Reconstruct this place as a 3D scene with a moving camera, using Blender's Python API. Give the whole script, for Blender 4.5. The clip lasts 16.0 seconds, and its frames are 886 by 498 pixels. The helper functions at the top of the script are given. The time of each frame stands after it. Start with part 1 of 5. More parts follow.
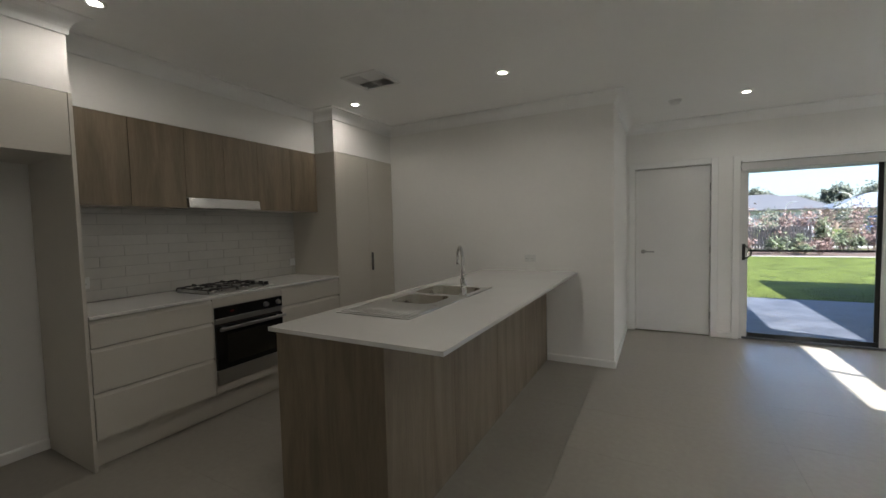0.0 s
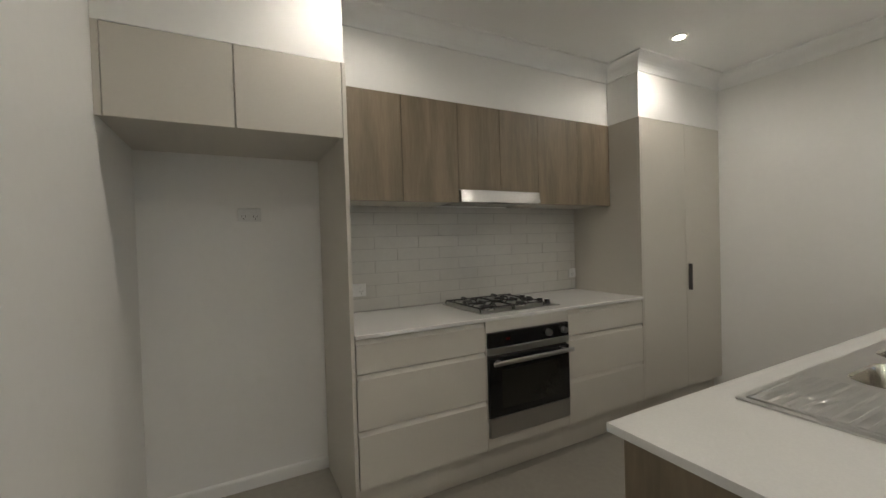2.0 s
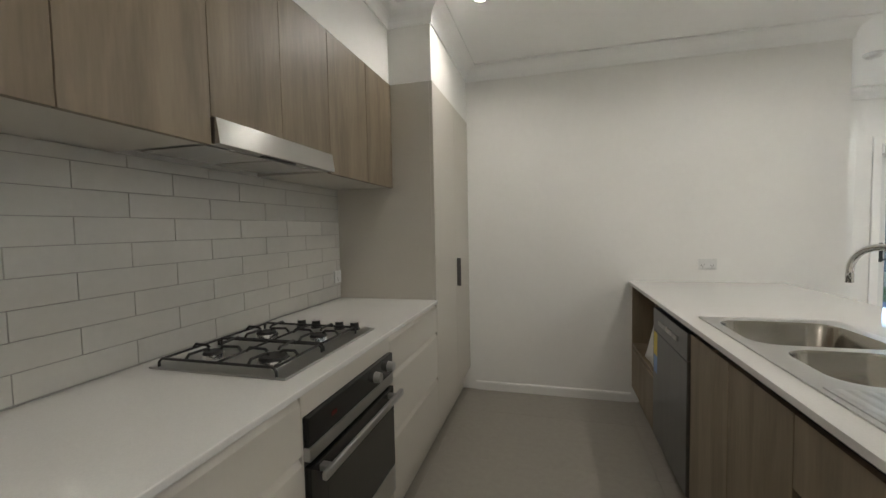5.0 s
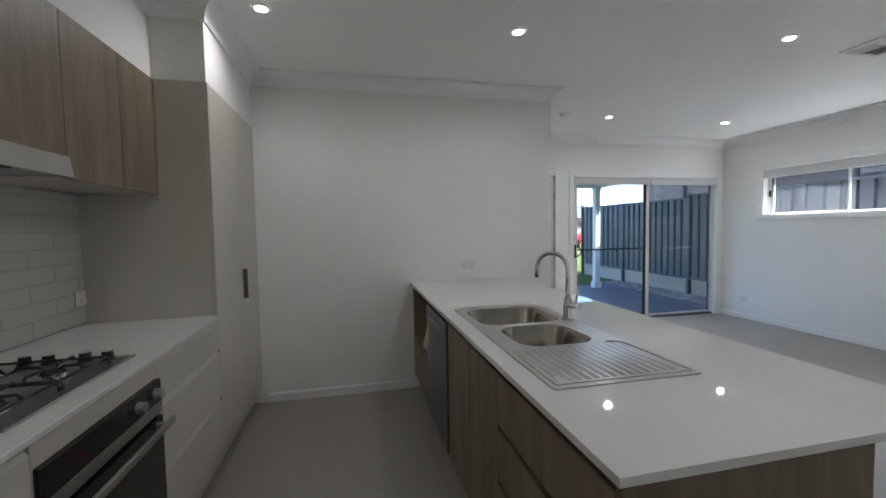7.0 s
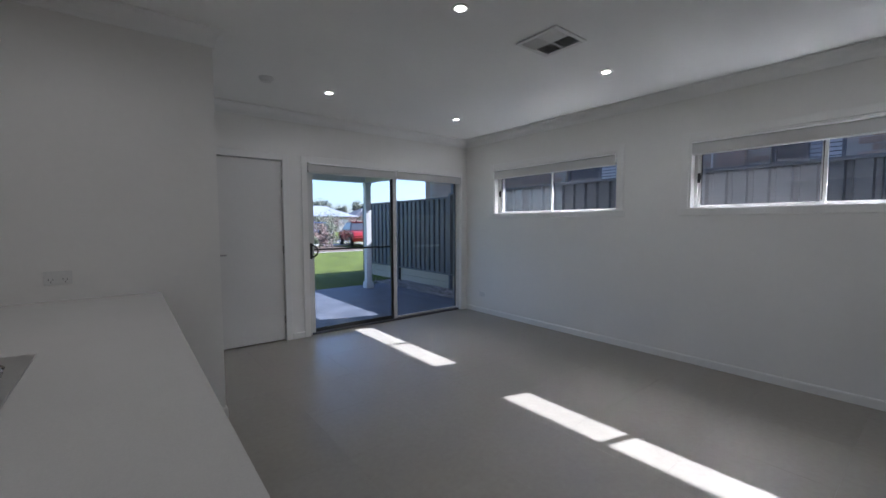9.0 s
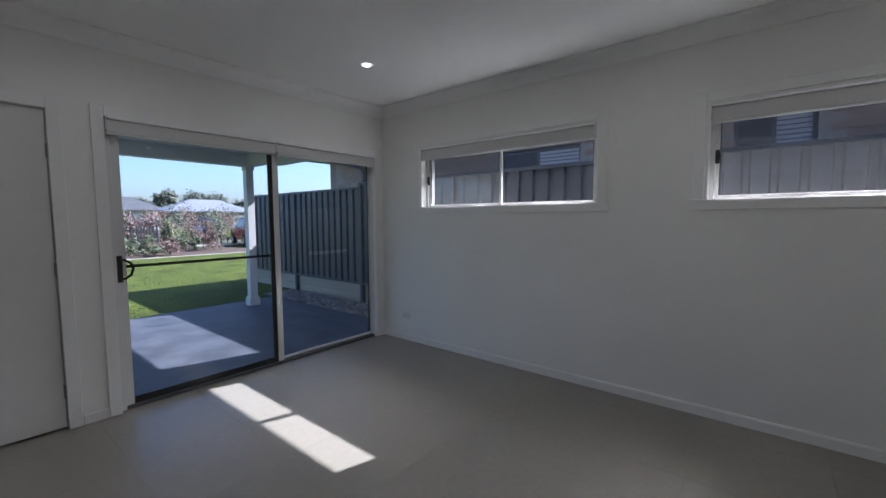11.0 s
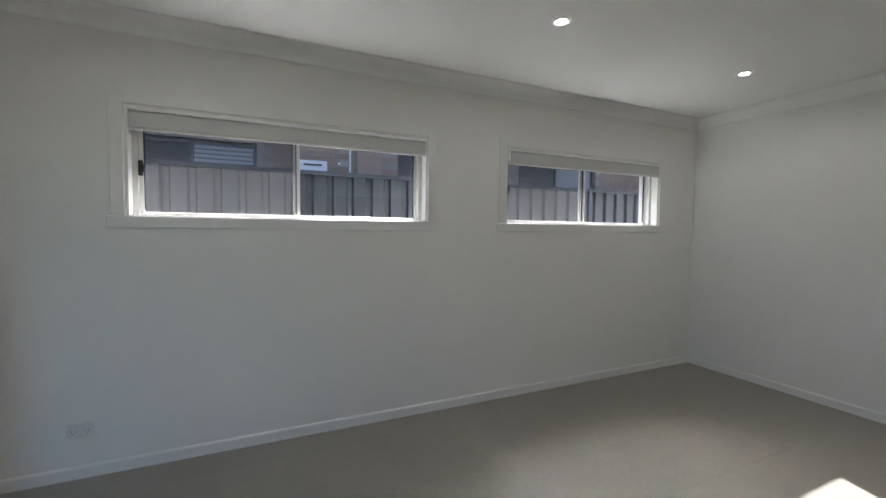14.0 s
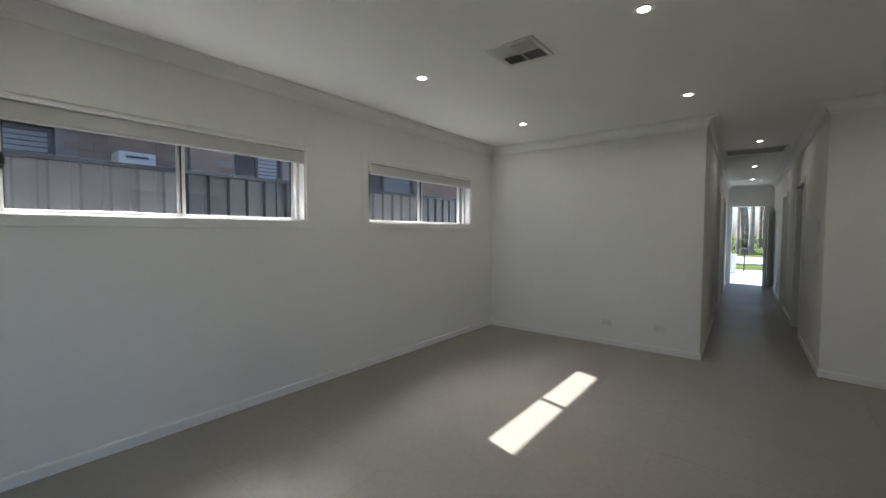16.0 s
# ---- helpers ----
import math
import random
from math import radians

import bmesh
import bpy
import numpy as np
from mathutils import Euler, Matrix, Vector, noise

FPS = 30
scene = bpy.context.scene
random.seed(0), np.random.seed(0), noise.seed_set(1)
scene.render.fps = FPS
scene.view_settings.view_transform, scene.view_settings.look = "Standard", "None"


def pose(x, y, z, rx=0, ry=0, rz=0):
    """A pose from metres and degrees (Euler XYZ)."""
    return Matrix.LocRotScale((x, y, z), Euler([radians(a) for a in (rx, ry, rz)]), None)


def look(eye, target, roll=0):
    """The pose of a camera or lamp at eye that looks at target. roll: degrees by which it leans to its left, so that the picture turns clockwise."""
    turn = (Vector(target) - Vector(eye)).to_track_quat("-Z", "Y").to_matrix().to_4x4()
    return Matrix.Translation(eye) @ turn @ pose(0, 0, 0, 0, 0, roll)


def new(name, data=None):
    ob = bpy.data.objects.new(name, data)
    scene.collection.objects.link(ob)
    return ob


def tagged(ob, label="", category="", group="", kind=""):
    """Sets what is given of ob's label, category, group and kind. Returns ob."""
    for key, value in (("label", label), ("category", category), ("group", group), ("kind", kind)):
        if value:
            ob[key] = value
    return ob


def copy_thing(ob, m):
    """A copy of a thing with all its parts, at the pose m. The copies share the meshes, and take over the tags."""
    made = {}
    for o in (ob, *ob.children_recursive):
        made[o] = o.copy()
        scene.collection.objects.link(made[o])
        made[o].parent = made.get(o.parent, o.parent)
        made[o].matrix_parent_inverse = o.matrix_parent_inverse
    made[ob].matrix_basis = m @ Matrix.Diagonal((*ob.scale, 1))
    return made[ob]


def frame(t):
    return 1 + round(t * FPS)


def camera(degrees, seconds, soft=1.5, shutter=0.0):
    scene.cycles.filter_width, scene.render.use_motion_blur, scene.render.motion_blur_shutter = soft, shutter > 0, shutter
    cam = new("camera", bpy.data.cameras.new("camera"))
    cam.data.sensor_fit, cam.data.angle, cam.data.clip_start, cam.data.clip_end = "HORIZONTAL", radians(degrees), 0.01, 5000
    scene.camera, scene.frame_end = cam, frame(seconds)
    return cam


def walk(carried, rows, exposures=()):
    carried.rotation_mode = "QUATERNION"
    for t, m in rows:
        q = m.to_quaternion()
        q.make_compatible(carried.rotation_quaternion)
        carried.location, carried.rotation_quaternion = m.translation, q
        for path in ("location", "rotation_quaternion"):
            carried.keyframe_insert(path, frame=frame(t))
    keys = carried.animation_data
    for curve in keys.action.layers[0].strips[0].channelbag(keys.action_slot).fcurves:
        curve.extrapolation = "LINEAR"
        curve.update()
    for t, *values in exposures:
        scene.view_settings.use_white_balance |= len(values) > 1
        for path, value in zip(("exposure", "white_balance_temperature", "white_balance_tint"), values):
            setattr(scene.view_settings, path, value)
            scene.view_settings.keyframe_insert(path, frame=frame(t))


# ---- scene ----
cam = camera(95.7, 16.0)
PATH = [
    (0, (0.212, 0.001, 1.385), (-0.736, 1.759, 1.28), -1.4),
    (0.5, (0.036, 0.218, 1.392), (-1.238, 1.756, 1.297), -1.6),
    (1, (-0.227, 0.399, 1.398), (-1.805, 1.624, 1.313), -1.7),
    (1.5, (-0.501, 0.493, 1.382), (-2.243, 1.473, 1.313), -1.5),
    (2, (-0.833, 0.552, 1.351), (-2.604, 1.479, 1.313), -1.7),
    (2.5, (-1.088, 0.637, 1.35), (-2.86, 1.562, 1.305), -1.9),
    (3, (-1.347, 0.714, 1.34), (-3.043, 1.773, 1.287), -1.8),
    (3.5, (-1.569, 0.776, 1.323), (-3.089, 2.074, 1.252), -1.5),
    (4, (-1.747, 0.859, 1.289), (-2.974, 2.437, 1.206), -1.3),
    (4.2, (-1.837, 0.882, 1.305), (-2.91, 2.567, 1.207), -1.3),
    (6.3, (-2.098, 0.747, 1.349), (-1.983, 2.741, 1.252), -1.0),
    (6.5, (-2.097, 0.728, 1.35), (-1.899, 2.716, 1.255), -0.9),
    (7, (-1.942, 0.681, 1.383), (-1.509, 2.63, 1.277), -1.0),
    (7.5, (-1.683, 0.683, 1.39), (-0.977, 2.55, 1.27), -0.6),
    (8, (-1.381, 0.724, 1.369), (-0.414, 2.47, 1.243), -0.5),
    (8.5, (-1.025, 0.85, 1.356), (0.122, 2.483, 1.222), -0.3),
    (8.7, (-0.873, 0.906, 1.345), (0.319, 2.506, 1.215), -0.2),
    (11, (0.344, 2.211, 1.363), (1.889, 3.472, 1.213), -0.3),
    (11.5, (0.532, 2.582, 1.304), (2.282, 3.544, 1.188), 0.4),
    (12, (0.664, 3.046, 1.305), (2.587, 3.586, 1.21), 0.9),
    (12.5, (0.697, 3.548, 1.326), (2.687, 3.713, 1.225), 0.8),
    (13, (0.734, 3.944, 1.349), (2.717, 3.703, 1.25), 0.9),
    (13.5, (0.719, 4.25, 1.368), (2.646, 3.721, 1.276), 0.7),
    (14, (0.696, 4.426, 1.42), (2.515, 3.6, 1.325), 0.6),
    (14.5, (0.591, 4.629, 1.471), (2.257, 3.526, 1.385), 0.4),
    (15, (0.468, 4.868, 1.431), (1.981, 3.563, 1.341), 0.5),
    (15.5, (0.433, 5.095, 1.41), (1.821, 3.658, 1.324), 0.3),
    (16, (0.408, 5.297, 1.395), (1.645, 3.728, 1.306), 0.2),
]
walk(cam, [(t, look(eye, target, roll)) for t, eye, target, roll in PATH],
     exposures=[(0.0, 1.95, 6400, 10), (0.5, 2.42, 6450, 10), (1.0, 2.6, 6550, 10), (2.2, 2.97, 6500, 9), (3.4, 3.15, 6450, 9), (4.2, 3.15, 6450, 9), (6.4, 2.76, 5850, 10), (8.0, 1.97, 5650, 14), (11.0, 1.22, 5750, 15), (11.8, 1.38, 5850, 15), (13.0, 1.87, 6050, 12), (16.0, 1.70, 6200, 10)])

# ---------------------------------------------------------------- light
SUN_WAY = Vector((1.784, -0.535, 1.526))
world = bpy.data.worlds.new("world")
scene.world = world
world.use_nodes = True
wn, wl = world.node_tree.nodes, world.node_tree.links
sky = wn.new("ShaderNodeTexSky")
sky.sky_type = "NISHITA"
sky.sun_disc = False
sky.sun_elevation = math.atan2(1.526, math.hypot(1.784, 0.535))
sky.sun_rotation = math.atan2(1.784, -0.535)
sky.dust_density, sky.ozone_density = 2.0, 6.0
wn["Background"].inputs["Strength"].default_value = 0.125
wl.new(sky.outputs[0], wn["Background"].inputs["Color"])

sun_data = bpy.data.lights.new("sun", "SUN")
sun_data.energy, sun_data.angle, sun_data.color = 5.0, radians(0.5), (1.0, 0.97, 0.93)
sun = new("sun", sun_data)
sun.matrix_world = look(SUN_WAY * 10, (0, 0, 0))

KITCHEN_LAMP, LIVING_LAMP, HALL_LAMP = 0.43, 0.40, 0.2
KITCHEN_TINT, LIVING_TINT = (1.0, 0.93, 0.84), (1.0, 0.96, 0.90)

# ---------------------------------------------------------------- plan
X_WIN, Y_DOOR, Y_BACK, Y_LEFT = 3.54, 5.72, 0.17, 0.125
X_SPLASH, Y_END, X_END = -3.32, 4.09, -0.16
HALL_A, HALL_B, Y_HALL = -0.085, 0.88, -8.0
CEIL = 2.61
FRONT = -2.69
TOP = 0.92
OUT = 0.24
# the hall runs a degree and a half off the axis of the living room
HALL_TURN = Matrix.Translation((0.4, 0.1, 0)) @ pose(0, 0, 0, 0, 0, 1.55) @ Matrix.Translation((-0.4, -0.1, 0))


def hall_at(x, y):
    p = HALL_TURN @ Vector((x, y, 0))
    return (p.x, p.y)



# ---------------------------------------------------------------- helpers
ORIGIN = {}


def thing(name, loc, label="", category="", group="", kind=""):
    ob = new(name)
    ob.empty_display_size = 0.1
    ob.location = loc
    ORIGIN[ob] = Vector(loc)
    return tagged(ob, label, category, group, kind)


def mesh_of(name, bm, material, smooth=False):
    me = bpy.data.meshes.new(name)
    bmesh.ops.recalc_face_normals(bm, faces=bm.faces)
    if smooth:
        for f in bm.faces:
            f.smooth = True
    bm.to_mesh(me)
    bm.free()
    me.materials.append(material)
    return me


def part(name, bm, material, parent, label="", smooth=False):
    """Links a bmesh in world coordinates as one mesh object under its thing."""
    base = ORIGIN[parent]
    bmesh.ops.translate(bm, verts=bm.verts, vec=-base)
    ob = new(name, mesh_of(name, bm, material, smooth))
    ob.parent = parent
    ORIGIN[ob] = base
    return tagged(ob, label)


def structure(name, bm, material, label="", category="", smooth=False):
    ob = new(name, mesh_of(name, bm, material, smooth))
    ORIGIN[ob] = Vector((0, 0, 0))
    return tagged(ob, label, category, kind="structure")


def solo(name, bm, material, label, category, group="", smooth=False, kind=""):
    """A thing of one mesh, with its origin at the middle of its base."""
    lo = Vector([min(v.co[i] for v in bm.verts) for i in range(3)])
    hi = Vector([max(v.co[i] for v in bm.verts) for i in range(3)])
    base = Vector(((lo.x + hi.x) / 2, (lo.y + hi.y) / 2, lo.z))
    bmesh.ops.translate(bm, verts=bm.verts, vec=-base)
    ob = new(name, mesh_of(name, bm, material, smooth))
    ob.location = base
    ORIGIN[ob] = base
    return tagged(ob, label, category, group, kind)


def box(x0, x1, y0, y1, z0, z1, bevel=0.0, bm=None, segments=2):
    own = bmesh.new()
    r = bmesh.ops.create_cube(own, size=1)
    for v in r["verts"]:
        v.co = Vector(((x0 + x1) / 2 + v.co.x * (x1 - x0), (y0 + y1) / 2 + v.co.y * (y1 - y0), (z0 + z1) / 2 + v.co.z * (z1 - z0)))
    if bevel:
        bmesh.ops.bevel(own, geom=own.edges[:], offset=bevel, segments=segments, affect="EDGES", profile=0.5)
    return merge(bm, own)


def merge(bm, own):
    if bm is None:
        return own
    me = bpy.data.meshes.new("tmp")
    own.to_mesh(me)
    own.free()
    bm.from_mesh(me)
    bpy.data.meshes.remove(me)
    return bm


def rod(a, b, r, bm=None, r2=None, n=16):
    """A round bar from a to b."""
    a, b = Vector(a), Vector(b)
    own = bmesh.new()
    d = b - a
    bmesh.ops.create_cone(own, cap_ends=True, segments=n, radius1=r, radius2=r if r2 is None else r2, depth=d.length)
    turn = d.to_track_quat("Z", "Y").to_matrix().to_4x4()
    bmesh.ops.transform(own, matrix=Matrix.Translation((a + b) / 2) @ turn, verts=own.verts)
    return merge(bm, own)


def tube(points, r, bm=None, n=12):
    """A bent round bar through points."""
    own = bmesh.new()
    pts = [Vector(p) for p in points]
    rings = []
    side = None
    for i, p in enumerate(pts):
        d = (pts[min(i + 1, len(pts) - 1)] - pts[max(i - 1, 0)]).normalized()
        if side is None:
            side = d.orthogonal().normalized()
        side = (side - d * side.dot(d)).normalized()
        up = d.cross(side)
        rings.append([own.verts.new(p + r * (math.cos(2 * math.pi * k / n) * side + math.sin(2 * math.pi * k / n) * up)) for k in range(n)])
    for a, b in zip(rings, rings[1:]):
        for k in range(n):
            own.faces.new((a[k], a[(k + 1) % n], b[(k + 1) % n], b[k]))
    own.faces.new(rings[0][::-1])
    own.faces.new(rings[-1])
    return merge(bm, own)


def prism(outline, z0, z1, bm=None, bevel=0.0):
    """An outline in the plan, drawn up from z0 to z1."""
    own = bmesh.new()
    low = [own.verts.new((x, y, z0)) for x, y in outline]
    high = [own.verts.new((x, y, z1)) for x, y in outline]
    own.faces.new(low[::-1])
    own.faces.new(high)
    k = len(outline)
    for i in range(k):
        own.faces.new((low[i], low[(i + 1) % k], high[(i + 1) % k], high[i]))
    if bevel:
        bmesh.ops.bevel(own, geom=own.edges[:], offset=bevel, segments=2, affect="EDGES", profile=0.5)
    return merge(bm, own)


def extrude_y(section, y0, y1, bm=None):
    """A section of (x, z) points drawn along y."""
    own = bmesh.new()
    a = [own.verts.new((x, y0, z)) for x, z in section]
    b = [own.verts.new((x, y1, z)) for x, z in section]
    own.faces.new(a)
    own.faces.new(b[::-1])
    k = len(section)
    for i in range(k):
        own.faces.new((a[i], a[(i + 1) % k], b[(i + 1) % k], b[i]))
    return merge(bm, own)


def wall(axis, c0, c1, a0, a1, z0, z1, holes=()):
    """A thick wall along an axis, from a0 to a1, between c0 and c1 across, with openings (a0, a1, z0, z1) right through it."""
    bm = bmesh.new()
    aa = sorted({a0, a1, *[v for h in holes for v in h[:2]]})
    zz = sorted({z0, z1, *[v for h in holes for v in h[2:]]})

    def solid(i, k):
        if not (0 <= i < len(aa) - 1 and 0 <= k < len(zz) - 1):
            return False
        a, z = (aa[i] + aa[i + 1]) / 2, (zz[k] + zz[k + 1]) / 2
        return not any(h[0] < a < h[1] and h[2] < z < h[3] for h in holes)

    cache = {}

    def vert(c, a, z):
        key = (c, a, z)
        if key not in cache:
            cache[key] = bm.verts.new((c, a, z) if axis == "y" else (a, c, z))
        return cache[key]

    for i in range(len(aa) - 1):
        for k in range(len(zz) - 1):
            if not solid(i, k):
                continue
            p, q, r, s = aa[i], aa[i + 1], zz[k], zz[k + 1]
            for c in (c0, c1):
                bm.faces.new([vert(c, p, r), vert(c, q, r), vert(c, q, s), vert(c, p, s)])
            if not solid(i - 1, k):
                bm.faces.new([vert(c0, p, r), vert(c1, p, r), vert(c1, p, s), vert(c0, p, s)])
            if not solid(i + 1, k):
                bm.faces.new([vert(c0, q, r), vert(c1, q, r), vert(c1, q, s), vert(c0, q, s)])
            if not solid(i, k - 1):
                bm.faces.new([vert(c0, p, r), vert(c1, p, r), vert(c1, q, r), vert(c0, q, r)])
            if not solid(i, k + 1):
                bm.faces.new([vert(c0, p, s), vert(c1, p, s), vert(c1, q, s), vert(c0, q, s)])
    return bm


def sweep(path, profile, closed=False):
    """A moulding: profile points (d, z), d metres to the left of a path in the plan, with mitred corners."""
    bm = bmesh.new()
    pts = [Vector(p).to_2d() for p in path]
    n = len(pts)
    rings = []
    for i, p in enumerate(pts):
        back = (p - pts[i - 1]).normalized() if closed or i > 0 else None
        ahead = (pts[(i + 1) % n] - p).normalized() if closed or i < n - 1 else None
        back, ahead = back or ahead, ahead or back
        na, nb = Vector((-back.y, back.x)), Vector((-ahead.y, ahead.x))
        m = (na + nb) / (1 + na.dot(nb))
        rings.append([bm.verts.new((p.x + m.x * d, p.y + m.y * d, z)) for d, z in profile])
    k = len(profile)
    for i in range(n if closed else n - 1):
        a, b = rings[i], rings[(i + 1) % n]
        for j in range(k):
            bm.faces.new((a[j], a[(j + 1) % k], b[(j + 1) % k], b[j]))
    if not closed:
        bm.faces.new(rings[0])
        bm.faces.new(rings[-1][::-1])
    return bm


# ---------------------------------------------------------------- materials
def material(name, color, rough=0.5, metal=0.0, var=0.06, scale=3.0, fine=60.0, fine_var=0.03, bump=0.0, bump_scale=200.0, spec=0.5, stretch=(1, 1, 1), coat=0.0, island=0.0, random_obj=0.0, rough_var=0.08):
    """A painted or plain surface with broad and fine variation of colour, gloss and relief."""
    m = bpy.data.materials.new(name)
    m.use_nodes = True
    n, l = m.node_tree.nodes, m.node_tree.links
    b = n["Principled BSDF"]
    b.inputs["Metallic"].default_value = metal
    b.inputs["Specular IOR Level"].default_value = spec
    b.inputs["Coat Weight"].default_value = coat
    co = n.new("ShaderNodeTexCoord")
    geo = n.new("ShaderNodeNewGeometry")
    mp = n.new("ShaderNodeMapping")
    mp.inputs["Scale"].default_value = stretch
    l.new(geo.outputs["Position"], mp.inputs["Vector"])
    big = n.new("ShaderNodeTexNoise")
    big.inputs["Scale"].default_value, big.inputs["Detail"].default_value = scale, 4
    small = n.new("ShaderNodeTexNoise")
    small.inputs["Scale"].default_value, small.inputs["Detail"].default_value = fine, 3
    l.new(mp.outputs[0], big.inputs["Vector"])
    l.new(mp.outputs[0], small.inputs["Vector"])

    def span(sock, lo, hi):
        r = n.new("ShaderNodeMapRange")
        r.inputs["From Min"].default_value, r.inputs["From Max"].default_value = 0.25, 0.75
        r.inputs["To Min"].default_value, r.inputs["To Max"].default_value = lo, hi
        l.new(sock, r.inputs["Value"])
        return r.outputs[0]

    def times(a, c):
        x = n.new("ShaderNodeMath")
        x.operation = "MULTIPLY"
        l.new(a, x.inputs[0])
        l.new(c, x.inputs[1])
        return x.outputs[0]

    v = times(span(big.outputs["Fac"], 1 - var, 1 + var), span(small.outputs["Fac"], 1 - fine_var, 1 + fine_var))
    if island:
        r = n.new("ShaderNodeMapRange")
        r.inputs["To Min"].default_value, r.inputs["To Max"].default_value = 1 - island, 1 + island
        l.new(geo.outputs["Random Per Island"], r.inputs["Value"])
        v = times(v, r.outputs[0])
    if random_obj:
        info = n.new("ShaderNodeObjectInfo")
        r = n.new("ShaderNodeMapRange")
        r.inputs["To Min"].default_value, r.inputs["To Max"].default_value = 1 - random_obj, 1 + random_obj
        l.new(info.outputs["Random"], r.inputs["Value"])
        v = times(v, r.outputs[0])
    mix = n.new("ShaderNodeVectorMath")
    mix.operation = "SCALE"
    mix.inputs[0].default_value = color
    l.new(v, mix.inputs["Scale"])
    l.new(mix.outputs[0], b.inputs["Base Color"])
    l.new(span(big.outputs["Fac"], max(0.02, rough - rough_var), min(1, rough + rough_var)), b.inputs["Roughness"])
    if bump:
        bt = n.new("ShaderNodeTexNoise")
        bt.inputs["Scale"].default_value, bt.inputs["Detail"].default_value = bump_scale, 3
        l.new(mp.outputs[0], bt.inputs["Vector"])
        bp = n.new("ShaderNodeBump")
        bp.inputs["Strength"].default_value, bp.inputs["Distance"].default_value = bump, 0.002
        l.new(bt.outputs["Fac"], bp.inputs["Height"])
        l.new(bp.outputs[0], b.inputs["Normal"])
    return m


def wood(name, dark, light, along=(6.5, 6.5, 0.7), rough=0.45):
    """Wood-look laminate, its grain upright."""
    m = bpy.data.materials.new(name)
    m.use_nodes = True
    n, l = m.node_tree.nodes, m.node_tree.links
    b = n["Principled BSDF"]
    geo = n.new("ShaderNodeNewGeometry")
    info = n.new("ShaderNodeObjectInfo")
    off = n.new("ShaderNodeVectorMath")
    off.operation = "MULTIPLY_ADD"
    off.inputs[1].default_value = (7.0, 11.0, 5.0)
    l.new(info.outputs["Random"], off.inputs[0])
    l.new(geo.outputs["Position"], off.inputs[2])
    mp = n.new("ShaderNodeMapping")
    mp.inputs["Scale"].default_value = along
    l.new(off.outputs[0], mp.inputs["Vector"])
    a = n.new("ShaderNodeTexNoise")
    a.inputs["Scale"].default_value, a.inputs["Detail"].default_value, a.inputs["Distortion"].default_value = 1.6, 6, 0.7
    l.new(mp.outputs[0], a.inputs["Vector"])
    f = n.new("ShaderNodeTexNoise")
    f.inputs["Scale"].default_value, f.inputs["Detail"].default_value = 14, 4
    l.new(mp.outputs[0], f.inputs["Vector"])
    mix = n.new("ShaderNodeMath")
    mix.operation = "MULTIPLY_ADD"
    mix.inputs[1].default_value = 0.27
    l.new(f.outputs["Fac"], mix.inputs[0])
    sc = n.new("ShaderNodeMath")
    sc.operation = "MULTIPLY"
    sc.inputs[1].default_value = 0.73
    l.new(a.outputs["Fac"], sc.inputs[0])
    l.new(sc.outputs[0], mix.inputs[2])
    ramp = n.new("ShaderNodeValToRGB")
    ramp.color_ramp.elements[0].position, ramp.color_ramp.elements[1].position = 0.34, 0.64
    ramp.color_ramp.elements[0].color, ramp.color_ramp.elements[1].color = (*dark, 1), (*light, 1)
    l.new(mix.outputs[0], ramp.inputs["Fac"])
    l.new(ramp.outputs["Color"], b.inputs["Base Color"])
    b.inputs["Roughness"].default_value = rough
    bp = n.new("ShaderNodeBump")
    bp.inputs["Strength"].default_value, bp.inputs["Distance"].default_value = 0.15, 0.001
    l.new(f.outputs["Fac"], bp.inputs["Height"])
    l.new(bp.outputs[0], b.inputs["Normal"])
    return m


def glass(name, tint=(1, 1, 1), rough=0.0):
    m = bpy.data.materials.new(name)
    m.use_nodes = True
    b = m.node_tree.nodes["Principled BSDF"]
    b.inputs["Base Color"].default_value = (*tint, 1)
    b.inputs["Roughness"].default_value = rough
    b.inputs["Transmission Weight"].default_value = 1.0
    b.inputs["IOR"].default_value = 1.33
    return m


def glow(name, color, strength):
    m = bpy.data.materials.new(name)
    m.use_nodes = True
    b = m.node_tree.nodes["Principled BSDF"]
    b.inputs["Base Color"].default_value = (*[0.6 * c for c in color], 1)
    b.inputs["Emission Color"].default_value = (*color, 1)
    b.inputs["Emission Strength"].default_value = strength
    return m


M_WALL = material("wall_paint", (0.86, 0.85, 0.82), 0.6, var=0.015, scale=1.2, fine=25, fine_var=0.01, bump=0.06, bump_scale=260)
M_CEIL = material("ceiling_paint", (0.91, 0.91, 0.895), 0.8, var=0.015, scale=0.9, fine=20, fine_var=0.008, bump=0.04)
M_TRIM = material("gloss_trim_paint", (0.86, 0.855, 0.83), 0.4, var=0.015, scale=2, fine=30, fine_var=0.01)
M_DOOR = material("door_paint", (0.78, 0.77, 0.75), 0.38, var=0.015, scale=2, fine=40, fine_var=0.012, bump=0.04)
M_TILE = material("floor_tile", (0.32, 0.298, 0.257), 0.38, var=0.06, scale=1.3, fine=28, fine_var=0.05, bump=0.03, bump_scale=90, random_obj=0.012)
M_GROUT = material("floor_grout", (0.315, 0.293, 0.252), 0.85, var=0.08, fine_var=0.06)
M_CAB = material("cabinet_laminate", (0.60, 0.565, 0.50), 0.42, var=0.012, scale=1.5, fine=80, fine_var=0.012, bump=0.03)
